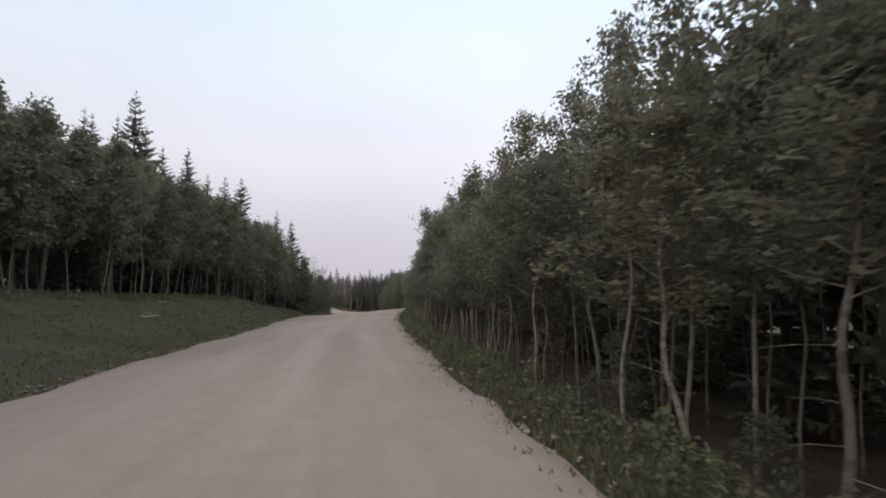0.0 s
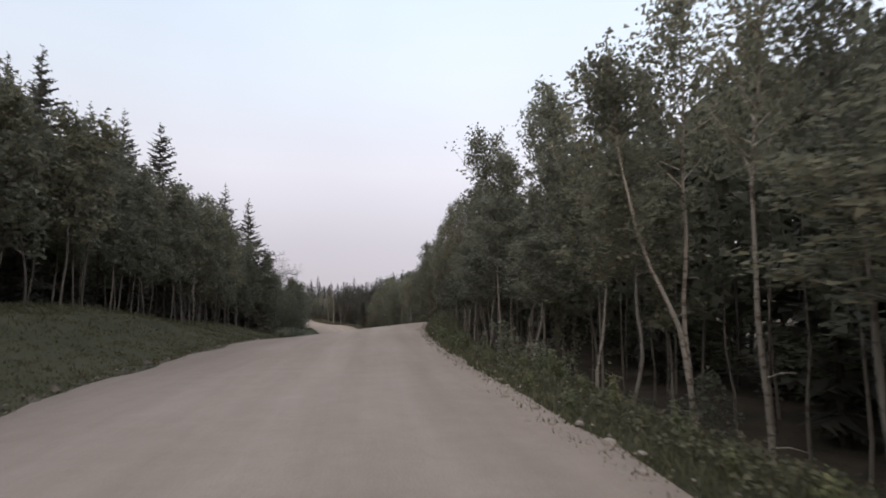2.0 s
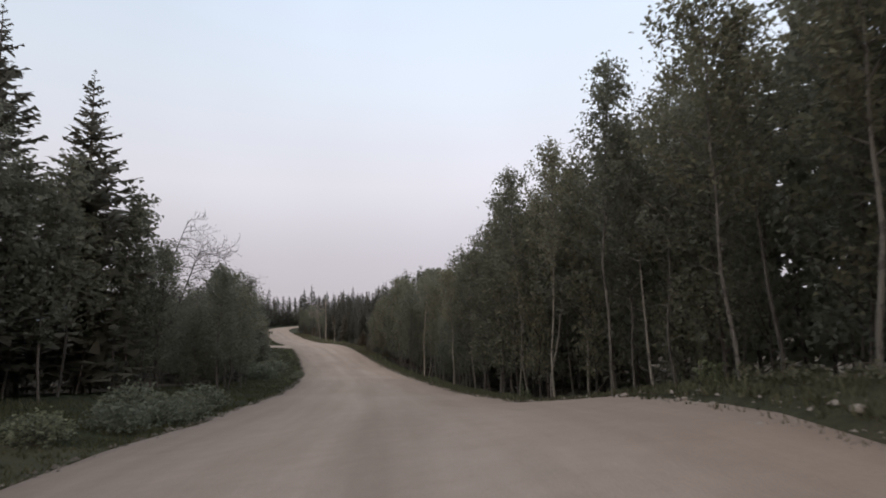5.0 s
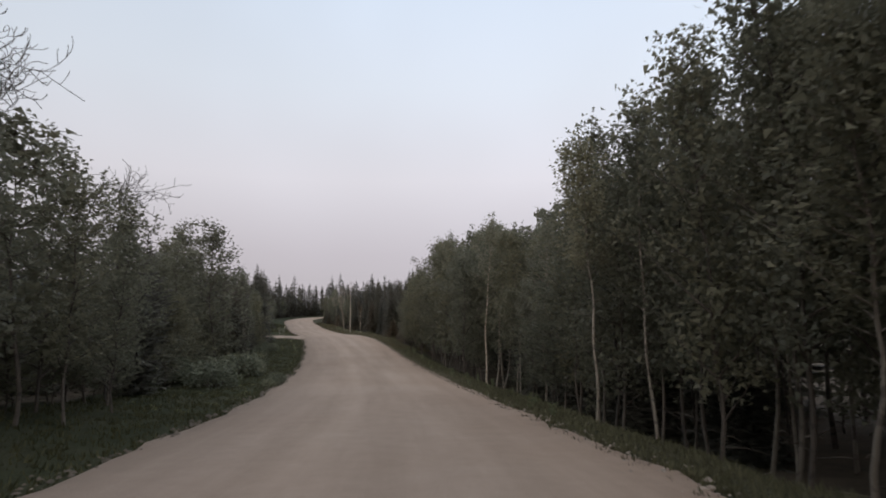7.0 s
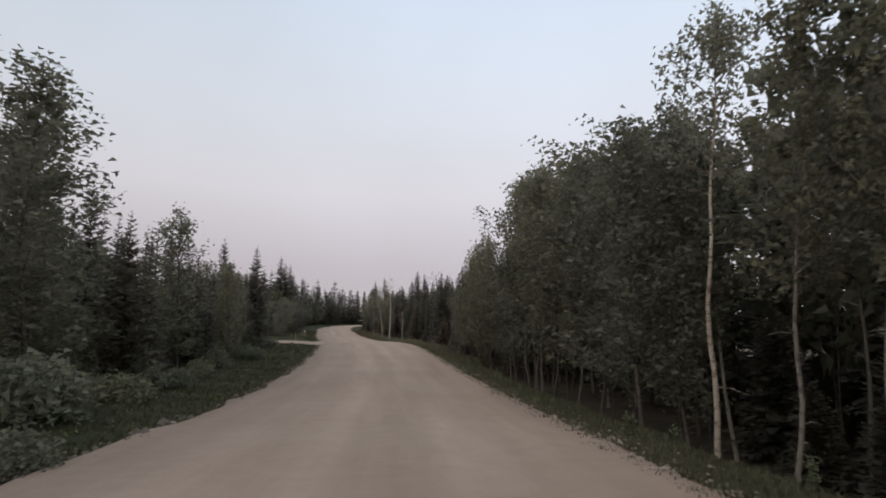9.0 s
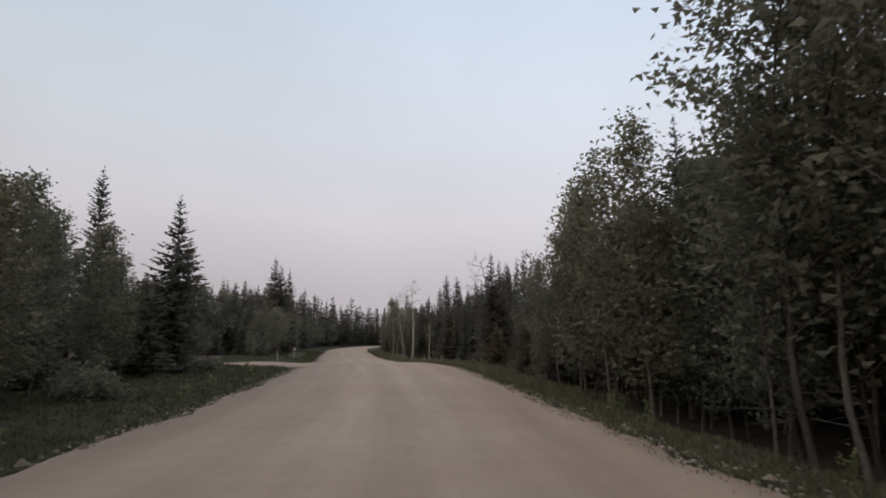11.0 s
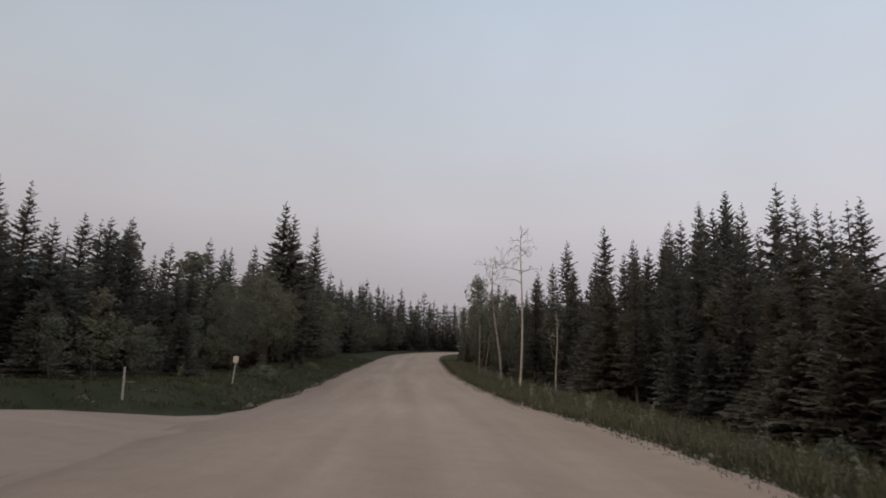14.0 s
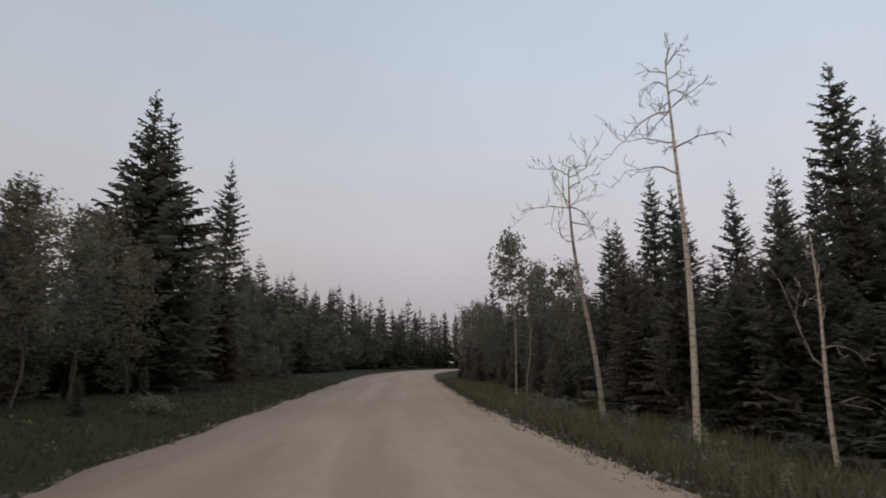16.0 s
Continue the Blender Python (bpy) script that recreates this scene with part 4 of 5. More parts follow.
stand_m([(-15.4, 193.9, 9.6), (-13.3, 203.8, 12.2), (-13.4, 194.2, 11.2), (-13.6, 188.2, 9.3), (-11.2, 197.2, 12.7), (-12.3, 184.5, 7.4), (-9.5, 191.9, 11.6), (-10.3, 184.7, 8.1), (-10.8, 179.8, 7.0), (-7.5, 185.9, 9.1),
         (-16.8, 201.6, 9.9), (-17.3, 196.5, 9.4), (-17.5, 190.7, 7.1), (-15.2, 196.6, 9.3), (-15.5, 191.0, 9.3), (-16.3, 186.9, 7.6), (-14.5, 188.0, 8.5), (-12.8, 189.1, 9.5)], SPRUCES, (0.9, 1.15))
stand([(-12.0, 151.0, 5.4), (-13.7, 159.2, 5.4), (-12.9, 156.6, 5.2), (-15.2, 163.2, 5.2), (-15.9, 165.8, 5.2), (-16.4, 164.6, 5.0), (-15.3, 160.9, 5.0), (-17.8, 168.6, 5.0), (-19.3, 174.2, 5.6), (-22.4, 180.1, 5.6)], SPRUCES, (1.0, 1.25))

# right of the road, first stretch: tall aspens below the bank
near_r = lambda y: RIGHT(y) + 2.4
row_of(-6, 10, 1.25, near_r, 0.5, ASPENS, 0.62, 0.74)
# leaf colour carries the light: mostly darker up to row 22, paler beyond
row_of(10, 22, 1.2, near_r, 0.5, ASPENS[1:], 0.58, 0.76)
row_of(22, 54, 1.2, near_r, 0.5, ASPENS[:3], 0.58, 0.76)
row_of(-6, 54, 1.7, lambda y: near_r(y) + 1.6, 0.7, MID, 0.60, 0.76)
row_of(-6, 54, 4.0, lambda y: near_r(y) + 1.2, 0.9, SAPLINGS, 0.4, 0.7, 0.5)
row_of(-12, 112, 1.6, lambda y: near_r(y) + 8.8, 1.0, SAPLINGS, 0.55, 0.75, 0.5, back=True, wide=2.4)
row_of(-12, 112, 1.3, lambda y: near_r(y) + 12.0, 1.2, BACK_THICKET[1:], 0.25, 0.4, 0.5, back=True, wide=2.6)
row_of(-10, 60, 1.9, lambda y: near_r(y) + 3.6, 0.9, BACK, 0.62, 0.78, back=True)
row_of(-10, 60, 1.4, lambda y: near_r(y) + 5.8, 1.2, BACK + BACK_THICKET + BACK_SPRUCE[:1], 0.66, 0.82, back=True)
row_of(-10, 60, 1.8, lambda y: near_r(y) + 8.6, 1.5, BACK + BACK_THICKET, 0.72, 0.88, back=True, wide=1.7)
row_of(-12, 64, 1.2, lambda y: near_r(y) + 10.6, 1.5, BACK_THICKET[1:] + BACK_SPRUCE, 0.4, 0.5, back=True, wide=2.2)
row_of(-10, 60, 2.2, lambda y: near_r(y) + 13, 2.0, BACK_SPRUCE + BACK_THICKET, 0.74, 0.9, back=True, wide=2.0)
# second stretch
row_of(55, 76, 1.5, lambda y: RIGHT(y) + 2.9, 0.6, ASPENS + THICKET, 0.66, 0.80)
row_of(52, 76, 1.5, lambda y: RIGHT(y) + 4.6, 0.8, MID + THICKET, 0.76, 0.92)
row_of(76, 87, 1.3, lambda y: RIGHT(y) + 3.0, 0.6, ASPENS[3:] + THICKET, 0.70, 0.86)
row_of(76, 87, 1.5, lambda y: RIGHT(y) + 4.8, 0.8, MID + THICKET, 0.74, 0.88)
row_of(87, 101, 1.4, lambda y: RIGHT(y) + 2.9, 0.6, ASPENS[3:] + THICKET + SAPLINGS, 0.62, 0.80)
row_of(84, 104, 1.2, lambda y: RIGHT(y) + 5.6, 0.8, YOUNG[:1], 0.45, 0.75, 0.5, wide=1.4)
row_of(87, 101, 1.5, lambda y: RIGHT(y) + 4.7, 0.8, MID + THICKET, 0.68, 0.84)
row_of(101, 113, 1.2, lambda y: RIGHT(y) + 3.2, 0.6, THICKET + SPIRE, 0.80, 0.96)
row_of(113, 123, 1.1, lambda y: RIGHT(y) + 3.4, 0.6, THICKET + SPIRE, 0.62, 0.78)
row_of(101, 113, 1.5, lambda y: RIGHT(y) + 5.0, 0.8, MID + THICKET, 0.86, 1.02)
row_of(113, 124, 1.4, lambda y: RIGHT(y) + 5.2, 0.8, MID + THICKET, 0.66, 0.82)
row_of(123, 133, 1.2, lambda y: RIGHT(y) + 3.6, 0.7, THICKET + SPIRE, 0.66, 0.84)
row_of(123, 133, 1.5, lambda y: RIGHT(y) + 5.6, 0.8, THICKET + SPRUCES[:1], 0.70, 0.86)
row_of(119, 136, 0.9, lambda y: RIGHT(y) + 4.6, 0.7, THICKET, 0.5, 0.66, 0.5, wide=1.35)
row_of(117, 137, 0.8, lambda y: RIGHT(y) + 7.2, 0.9, BACK_THICKET, 0.5, 0.66, 0.5, back=True, wide=1.7)
row_of(60, 126, 1.4, lambda y: RIGHT(y) + 6.8, 1.0, BACK + BACK_THICKET + BACK_SPRUCE[:1], 0.72, 0.88, back=True)
row_of(60, 128, 1.7, lambda y: RIGHT(y) + 9.5, 1.4, BACK_THICKET + BACK_SPRUCE, 0.75, 0.95, back=True, wide=1.8)
row_of(60, 128, 2.2, lambda y: RIGHT(y) + 13.5, 2.0, BACK_SPRUCE + BACK_THICKET, 0.8, 0.95, back=True, wide=2.0)
# third stretch: spruces
row_of(132, 149, 1.2, lambda y: RIGHT(y) + 3.4, 0.8, YOUNG, 0.5, 0.9, 0.6, wide=1.35)
row_of(149, 182, 0.9, lambda y: RIGHT(y) + 6.6, 0.9, YOUNG, 0.5, 1.0, 0.6, wide=1.45)
row_of(132, 182, 1.1, lambda y: RIGHT(y) + (5.2 if y < 149 else 8.2), 1.0, YOUNG + YOUNG + SAPLINGS, 0.6, 0.95, 0.6, wide=1.35)
row_of(133, 148, 1.6, lambda y: RIGHT(y) + 7.6, 1.2, SPRUCES, 0.34, 0.48, wide=1.6)
row_of(148, 164, 1.4, lambda y: RIGHT(y) + 8.6, 1.2, SPRUCES, 0.36, 0.52, wide=1.7)
row_of(164, 212, 1.6, lambda y: RIGHT(y) + 9.6, 1.2, SPRUCES, 0.45, 0.66, wide=1.6)
row_of(134, 184, 0.9, lambda y: RIGHT(y) + 9.4, 1.2, BACK_SPRUCE, 0.3, 0.45, 0.4, back=True, wide=2.0)
row_of(154, 205, 0.9, lambda y: -LEFT(y) - 9.2, 1.2, BACK_SPRUCE, 0.3, 0.45, 0.4, back=True, wide=2.0)
row_of(127, 235, 2.0, lambda y: RIGHT(y) + 10.5, 1.5, BACK_SPRUCE, 0.6, 0.84, back=True, wide=1.2)
row_of(130, 235, 2.2, lambda y: RIGHT(y) + 14.5, 2.0, BACK_SPRUCE, 0.68, 0.92, back=True, wide=1.2)
row_of(130, 235, 3.2, lambda y: RIGHT(y) + 19, 2.0, BACK_SPRUCE, 0.72, 1.0, back=True, wide=1.2)
row_of(180, 232, 1.4, lambda y: RIGHT(y) + (4.8 if y < 195 else 3.6), 0.9, SAPLINGS + YOUNG + THICKET, 0.5, 0.8)
row_of(186, 236, 1.7, lambda y: RIGHT(y) + 5.8, 1.0, BACK_THICKET + BACK_SPRUCE, 0.6, 0.85, back=True)

# left of the road, first stretch: wood at the top of the bank
front_l = lambda y: -11.6 - 0.02 * (60 - y) if y < 74 else -10.5
row_of(6, 77, 1.2, front_l, 0.6, LOW, 0.70, 0.90, 0.6)
row_of(6, 77, 1.4, lambda y: front_l(y) - 1.8, 0.8, MID + THICKET[:1], 0.72, 0.90, 0.7)
row_of(8, 78, 3.2, lambda y: front_l(y) - 2.8, 1.0, SPRUCES, 0.60, 0.80)
row_of(4, 78, 1.5, lambda y: front_l(y) - 4.4, 1.2, BACK + BACK_THICKET, 0.75, 0.92, back=True)
row_of(6, 78, 2.2, lambda y: front_l(y) - 6.5, 1.5, BACK_SPRUCE, 0.85, 1.1, back=True)
row_of(6, 78, 1.7, lambda y: front_l(y) - 9.5, 1.5, BACK_SPRUCE + BACK_THICKET, 0.85, 1.05, back=True)
row_of(4, 80, 3.2, lambda y: front_l(y) - 14, 2.0, BACK_SPRUCE, 0.95, 1.15, back=True)
row_of(0, 80, 3.0, lambda y: front_l(y) - 19, 2.0, BACK_THICKET, 0.9, 1.1, back=True, wide=1.6)
row_of(0, 80, 1.9, lambda y: front_l(y) - 7.5, 1.5, BACK_THICKET[1:], 0.5, 0.7, back=True, wide=1.5)
# second stretch: leafy thicket, shrubs and spruces
row_of(76, 110, 1.1, -10.0, 0.8, SAPLINGS + THICKET[1:], 0.42, 0.62, wide=1.3)
row_of(84, 112, 0.9, -9.8, 0.6, SAPLINGS, 0.45, 0.75, 0.5, wide=1.5)
row_of(78, 112, 1.5, -11.2, 0.9, THICKET + SPIRE, 0.5, 0.72)
row_of(80, 140, 1.5, -13.8, 1.2, BACK_SPRUCE + BACK_THICKET, 0.5, 0.7, back=True, wide=1.3)
row_of(80, 140, 2.0, -17.5, 1.8, BACK_SPRUCE, 0.65, 0.85, back=True)
row_of(110, 141, 1.3, -9.9, 0.8, YOUNG[:1] + SAPLINGS, 0.55, 0.95, wide=1.2)
row_of(110, 141, 3.0, -10.6, 0.8, THICKET[1:], 0.45, 0.6)
row_of(110, 140, 2.0, -11.4, 1.0, SPRUCES + THICKET, 0.5, 0.66)
# third stretch: beyond the side track
row_of(128, 141, 1.4, -15.5, 0.8, THICKET + SPRUCES[2:], 0.5, 0.66)
row_of(128, 142, 1.3, -20, 1.2, BACK_SPRUCE + BACK_THICKET, 0.65, 0.85, 0.5, back=True, wide=1.4)
row_of(150, 160, 1.3, -17, 1.2, BACK_SPRUCE + BACK_THICKET, 0.42, 0.56, 0.5, back=True, wide=1.6)
row_of(140, 160, 1.2, -27, 2.0, BACK_THICKET + BACK_SPRUCE, 0.6, 0.78, 0.5, back=True, wide=1.8)
row_of(154, 168, 1.1, lambda y: -LEFT(y) - 5.6, 0.9, YOUNG[:1] + SAPLINGS, 0.42, 0.7, 0.6, wide=1.25)
row_of(168, 232, 1.2, lambda y: -LEFT(y) - 5.2, 0.9, YOUNG + SAPLINGS + THICKET, 0.42, 0.66, 0.6, wide=1.25)
row_of(150, 168, 1.3, lambda y: -LEFT(y) - 8.0, 1.2, SPRUCES, 0.36, 0.5, 0.6, wide=1.5)
row_of(168, 232, 1.4, lambda y: -LEFT(y) - 7.6, 1.2, THICKET + SPRUCES + SPRUCES, 0.36, 0.50, 0.6, wide=1.4)
row_of(148, 170, 1.4, lambda y: -LEFT(y) - 11, 1.5, BACK_SPRUCE + BACK_THICKET, 0.40, 0.54, back=True, wide=1.6)
row_of(170, 240, 1.6, lambda y: -LEFT(y) - 11, 1.5, BACK_SPRUCE + BACK_THICKET, 0.62, 0.84, back=True, wide=1.5)
row_of(140, 172, 1.6, lambda y: -LEFT(y) - 15.5, 2.0, BACK_SPRUCE, 0.46, 0.62, back=True, wide=1.6)
row_of(172, 240, 1.8, lambda y: -LEFT(y) - 15.5, 2.0, BACK_SPRUCE, 0.64, 0.88, back=True, wide=1.5)
# outside the bend, where the view ends
row_of(205, 296, 0.9, lambda y: -LEFT(y) - 5, 1.0, BACK_THICKET[1:] + BACK_SPRUCE, 0.5, 0.7, 0.5, back=True, wide=1.5)
row_of(205, 296, 1.1, lambda y: -LEFT(y) - 8, 1.5, BACK_SPRUCE, 0.7, 0.95, 0.5, back=True, wide=1.35)
row_of(215, 296, 1.3, lambda y: -LEFT(y) - 12, 2.0, BACK_SPRUCE, 0.85, 1.15, 0.5, back=True, wide=1.35)
row_of(215, 296, 1.0, lambda y: -LEFT(y) - 17, 2.0, BACK_SPRUCE, 0.95, 1.3, 0.5, back=True, wide=1.35)
row_of(225, 296, 1.2, lambda y: -LEFT(y) - 24, 3.0, BACK_SPRUCE, 1.0, 1.35, 0.5, back=True, wide=1.35)
row_of(200, 296, 1.2, lambda y: -LEFT(y) - 10, 3.0, BACK_THICKET[1:], 0.35, 0.5, 0.3, back=True, wide=2.0)
row_of(240, 280, 2.0, lambda y: RIGHT(y) + 5, 1.5, BACK_SPRUCE + BACK_THICKET, 0.6, 0.85, back=True)
join_woods("back_woods", "dense dark mixed wood behind the roadside trees")


# bare trees
BIRCH_A = make_bare(101, 9.2, M_BIRCH_BARK, "tall dead birch with pale bare trunk beside the road",
                    [(0.68, 185, 1.3, 0.25), (0.75, 10, 1.1, 0.9), (0.75, 170, 0.5, 1.0), (0.765, 190, 1.2, 0.1), (0.85, 180, 1.6, 0.15), (0.86, 0, 0.9, 0.5), (0.86, 80, 0.9, 0.4), (0.88, 160, 1.2, 0.5),
                     (0.90, 270, 0.9, 0.5), (0.92, 200, 0.9, 0.8), (0.94, 30, 0.7, 0.9), (0.96, 140, 0.6, 1.2), (0.98, 320, 0.6, 1.4), (0.99, 60, 0.6, 2.0)], 0.082, lean=(0.0, 0.0), bend=0.008)
BIRCH_B = make_bare(102, 7.6, M_BIRCH_BARK, "dead birch with crooked bare top beside the road",
                    [(0.70, 190, 1.2, 0.2), (0.78, 15, 1.0, 0.6), (0.84, 180, 1.7, 0.1), (0.84, 185, 1.4, 0.5), (0.845, 0, 1.4, 0.05), (0.85, 100, 1.1, 0.2), (0.86, 150, 1.0, 1.4), (0.92, 20, 1.0, 0.7),
                     (0.97, 10, 1.7, 0.35), (0.98, 190, 1.0, 0.6), (0.99, 60, 0.9, 1.2), (0.995, 330, 0.8, 1.2)], 0.085, lean=(-0.065, 0.0), bend=0.02)
GREY = make_bare(103, 11.0, M_GREY_WOOD, "grey leafless dead tree leaning out of the wood",
                 [(0.50, 10, 2.2, 0.1), (0.56, 345, 2.4, 0.35), (0.60, 190, 1.1, 0.5), (0.64, 20, 2.6, 0.5), (0.70, 350, 2.4, 0.6), (0.76, 0, 2.5, 0.55), (0.80, 70, 1.4, 0.6), (0.83, 15, 2.2, 0.7), (0.86, 200, 1.0, 0.6),
                  (0.88, 340, 2.0, 0.7), (0.92, 10, 1.8, 0.8), (0.95, 355, 1.4, 1.0), (0.97, 30, 1.2, 1.4)], 0.10, lean=(0.30, 0.0), twig=0.010, droop=0.17, forks=9)
GREY_LOW = make_bare(108, 8.0, M_GREY_WOOD, "grey leafless dead tree with a broad drooping top",
                     [(0.50, 15, 2.0, 0.2), (0.58, 350, 2.2, 0.5), (0.64, 185, 0.9, 0.6), (0.70, 5, 2.4, 0.5), (0.76, 340, 2.2, 0.6), (0.82, 20, 2.4, 0.5), (0.88, 0, 2.2, 0.45), (0.92, 350, 2.3, 0.35), (0.96, 15, 2.0, 0.4), (0.985, 5, 1.9, 0.5)],
                     0.09, lean=(0.42, 0.0), twig=0.010, droop=0.15, forks=9)
SNAG = make_bare(104, 8.4, M_GREY_WOOD, "leaning grey dead tree among the spruces",
                 [(0.58, 175, 1.9, 0.1), (0.62, 182, 1.5, 0.25), (0.66, 150, 1.7, 1.6), (0.76, 185, 1.6, 0.2), (0.79, 170, 1.4, 0.4), (0.83, 20, 0.8, 0.5), (0.87, 200, 1.0, 0.3), (0.93, 30, 0.7, 0.8), (0.95, 180, 1.1, 0.1), (0.98, 190, 1.0, 0.5), (0.99, 20, 0.6, 0.9)], 0.085, lean=(-0.17, 0.0))
SMALL = make_bare(105, 4.4, M_BIRCH_BARK, "small forked bare birch at the edge of the spruces",
                  [(0.27, 20, 1.4, 0.1), (0.42, 178, 1.9, 0.75), (0.50, 0, 0.9, 0.8), (0.62, 60, 0.8, 0.7), (0.70, 190, 0.7, 1.0), (0.80, 20, 0.6, 1.2), (0.9, 160, 0.4, 1.6)], 0.05, lean=(-0.01, 0.0), forks=3)
for ob, x, y, turn, size in [(BIRCH_A, -21.75, 172.1, 0, 0.96), (BIRCH_B, -23.5, 176.0, 0, 1.0), (GREY, -18.5, 82.0, 0, 0.84), (GREY_LOW, -17.7, 81.2, 0, 0.92), (GREY_LOW, -17.0, 85.2, 50, 0.84),
                             (SNAG, -11.9, 147.0, 10, 0.88), (SMALL, -19.82, 170.9, 0, 1.0)]:
    plant(ob, x * K, y * K, turn, size, tilt=False)
LIVE = make_aspen(106, 9.0, 0.56, 1.1, 1100, 0.17, M_BIRCH_BARK, M_ASPEN_LEAF_PALE, "birch with pale trunk and a thin leafy top beside the road", 0.02, 2)
plant(LIVE, -26.7 * K, 186.0 * K, 0, 0.88)
plant(LIVE, -26.2 * K, 186.9 * K, 120, 0.74)

CROOKED = make_aspen(107, 9.0, 0.78, 0.9, 1300, 0.12, M_BIRCH_BARK, M_ASPEN_LEAF, "pale crooked aspen leaning out from the wood", 0.0, 3, 18, corners=4, thick=1.35,
                     crook=((-0.03, 0.0), (0.15, -0.10), (0.34, -0.33), (0.42, -0.60), (0.53, -1.05), (0.65, -1.28), (0.8, -1.50), (1.0, -1.62)))
plant(CROOKED, 3.0, 32.4, 0, 0.86, tilt=False)
hero(YOUNG[0], -34.9, 173.3, 1.15, 0, 4.6, 1.0)
hero(YOUNG[0], -33.6, 169.8, 0.9, 40, 4.6, 1.0)

# bushes on the left verge
BUSH = make_bush(110, 0.95, 1.0, 950, 0.11, M_BUSH, "rounded grey-green bush on the grass verge")
for y, u, s in [(97.3, -9.6, 0.95), (98.4, -8.9, 0.7), (95.6, -7.3, 1.15), (96.3, -7.9, 0.9), (101.8, -7.4, 1.25), (102.6, -8.3, 1.0), (105.5, -7.2, 0.9), (96.4, -5.0, 0.42), (97.0, -5.2, 0.36), (98.2, -11.5, 1.1), (100.0, -9.6, 1.0), (93.4, -9.8, 0.9),
                (162.9, -6.1, 0.7), (173.2, -5.8, 0.5), (62.5, -6.6, 0.7), (64.0, -6.0, 0.75), (65.6, -5.6, 0.8), (67.5, -5.7, 0.85), (69.5, -5.9, 0.9), (66.5, -6.8, 1.0)]:
    x, yy = spot(y, u)
    plant(BUSH, x, yy, rnd.uniform(0, 360), s, 0.03, rnd.uniform(0.8, 0.95), "bushes on the verge")
for x, yy, s in [(-17.0, 110.0, 1.25), (-17.2, 106.2, 1.2), (-14.3, 106.6, 0.6), (-18.8, 106.0, 1.2), (-17.8, 110.9, 1.1), (-20.2, 118.8, 1.1)]:
    plant(BUSH, x, yy, rnd.uniform(0, 360), s, 0.03, rnd.uniform(0.95, 1.15), "bushes on the verge")
for n in range(12):
    y = rnd.uniform(104, 150)
    x, yy = spot(y, -LEFT(y) - rnd.uniform(3.0, 4.6))
    if off_track(x, yy)[0] > 1.0:
        plant(BUSH, x, yy, rnd.uniform(0, 360), rnd.uniform(0.4, 0.9), 0.03, rnd.uniform(0.7, 1.2))


# weeds on the verges
def make_weed(seed, h, count, label, leaf=None):
    rng = np.random.default_rng(seed)
    root = new("weed_plant")
    v, f, cs = [], [], []
    for n in range(5):
        w, ln = rng.uniform(0, 6.28), h * rng.uniform(0.6, 1.0)
        tip = Vector((math.cos(w) * 0.22 * ln, math.sin(w) * 0.22 * ln, ln))
        tube(v, f, [(0, 0, -0.05), (tip.x * 0.3, tip.y * 0.3, ln * 0.5), tip], [0.008, 0.006, 0.003], 3)
        cs += [np.array(tip) * g for g in np.linspace(0.25, 1.0, 7)]
    part_of(root, "stem", mesh("weed_stems", v, f, leaf or M_WEED))
    cs = np.array(cs)
    lv, lf = leaf_quads(rng, cs[rng.integers(0, len(cs), count)], 0.09, 0.06)
    lv[:, 2] = np.maximum(lv[:, 2], 0.01)
    part_of(root, "foliage", fast_mesh("weed_leaves", lv, lf, leaf or M_WEED))
    return tagged(root, label, "plant")


WEEDS = [make_weed(120 + n, h, c, "leafy green weed growing on the road's verge") for n, (h, c) in enumerate([(0.75, 130), (0.5, 110), (1.05, 150)])]
PALE_AT = [(34.1, 3.7, 0.95), (33.5, 3.8, 0.8), (33.9, 4.1, 0.7), (32.7, 3.8, 0.6), (31.9, 3.8, 0.55), (31.3, 3.9, 0.65), (30.5, 3.8, 0.6), (30.2, 4.1, 0.5), (36.4, 3.8, 0.6)]
PALE = make_weed(126, 1.1, 120, "tall pale-leaved weed standing on the road's verge", M_WEED_PALE)
for y, u, s in PALE_AT:
    x, yy = spot(y, u)
    plant(PALE, x, yy, rnd.uniform(0, 360), s, 0.02, 1.0, "pale weeds on the verge")
for n in range(26):
    y = rnd.uniform(146, 178)
    x, yy = spot(y, RIGHT(y) + rnd.uniform(0.9, 3.4))
    plant(PALE, x, yy, rnd.uniform(0, 360), rnd.uniform(0.35, 0.62), 0.02, 1.0, "pale weeds on the verge")
for n in range(190):
    y = rnd.uniform(52, 180) if n < 90 else rnd.uniform(-4, 52)
    if 50 < y < 120 and rnd.random() < 0.5:
        continue
    x, yy = spot(y, RIGHT(y) + (rnd.uniform(0.3, 1.5) if y < 120 else rnd.uniform(0.8, 3.2)))
    plant(rnd.choice(WEEDS), x, yy, rnd.uniform(0, 360), rnd.uniform(0.35, 0.7) if y < 120 else rnd.uniform(0.3, 0.6), 0.02, 1.0, "weeds on the verge")
for n in range(14):
    y = rnd.uniform(146, 182)
    x, yy = spot(y, RIGHT(y) + rnd.uniform(2.0, 5.4))
    plant(BUSH, x, yy, rnd.uniform(0, 360), rnd.uniform(0.3, 0.6), 0.03, rnd.uniform(0.8, 1.3))
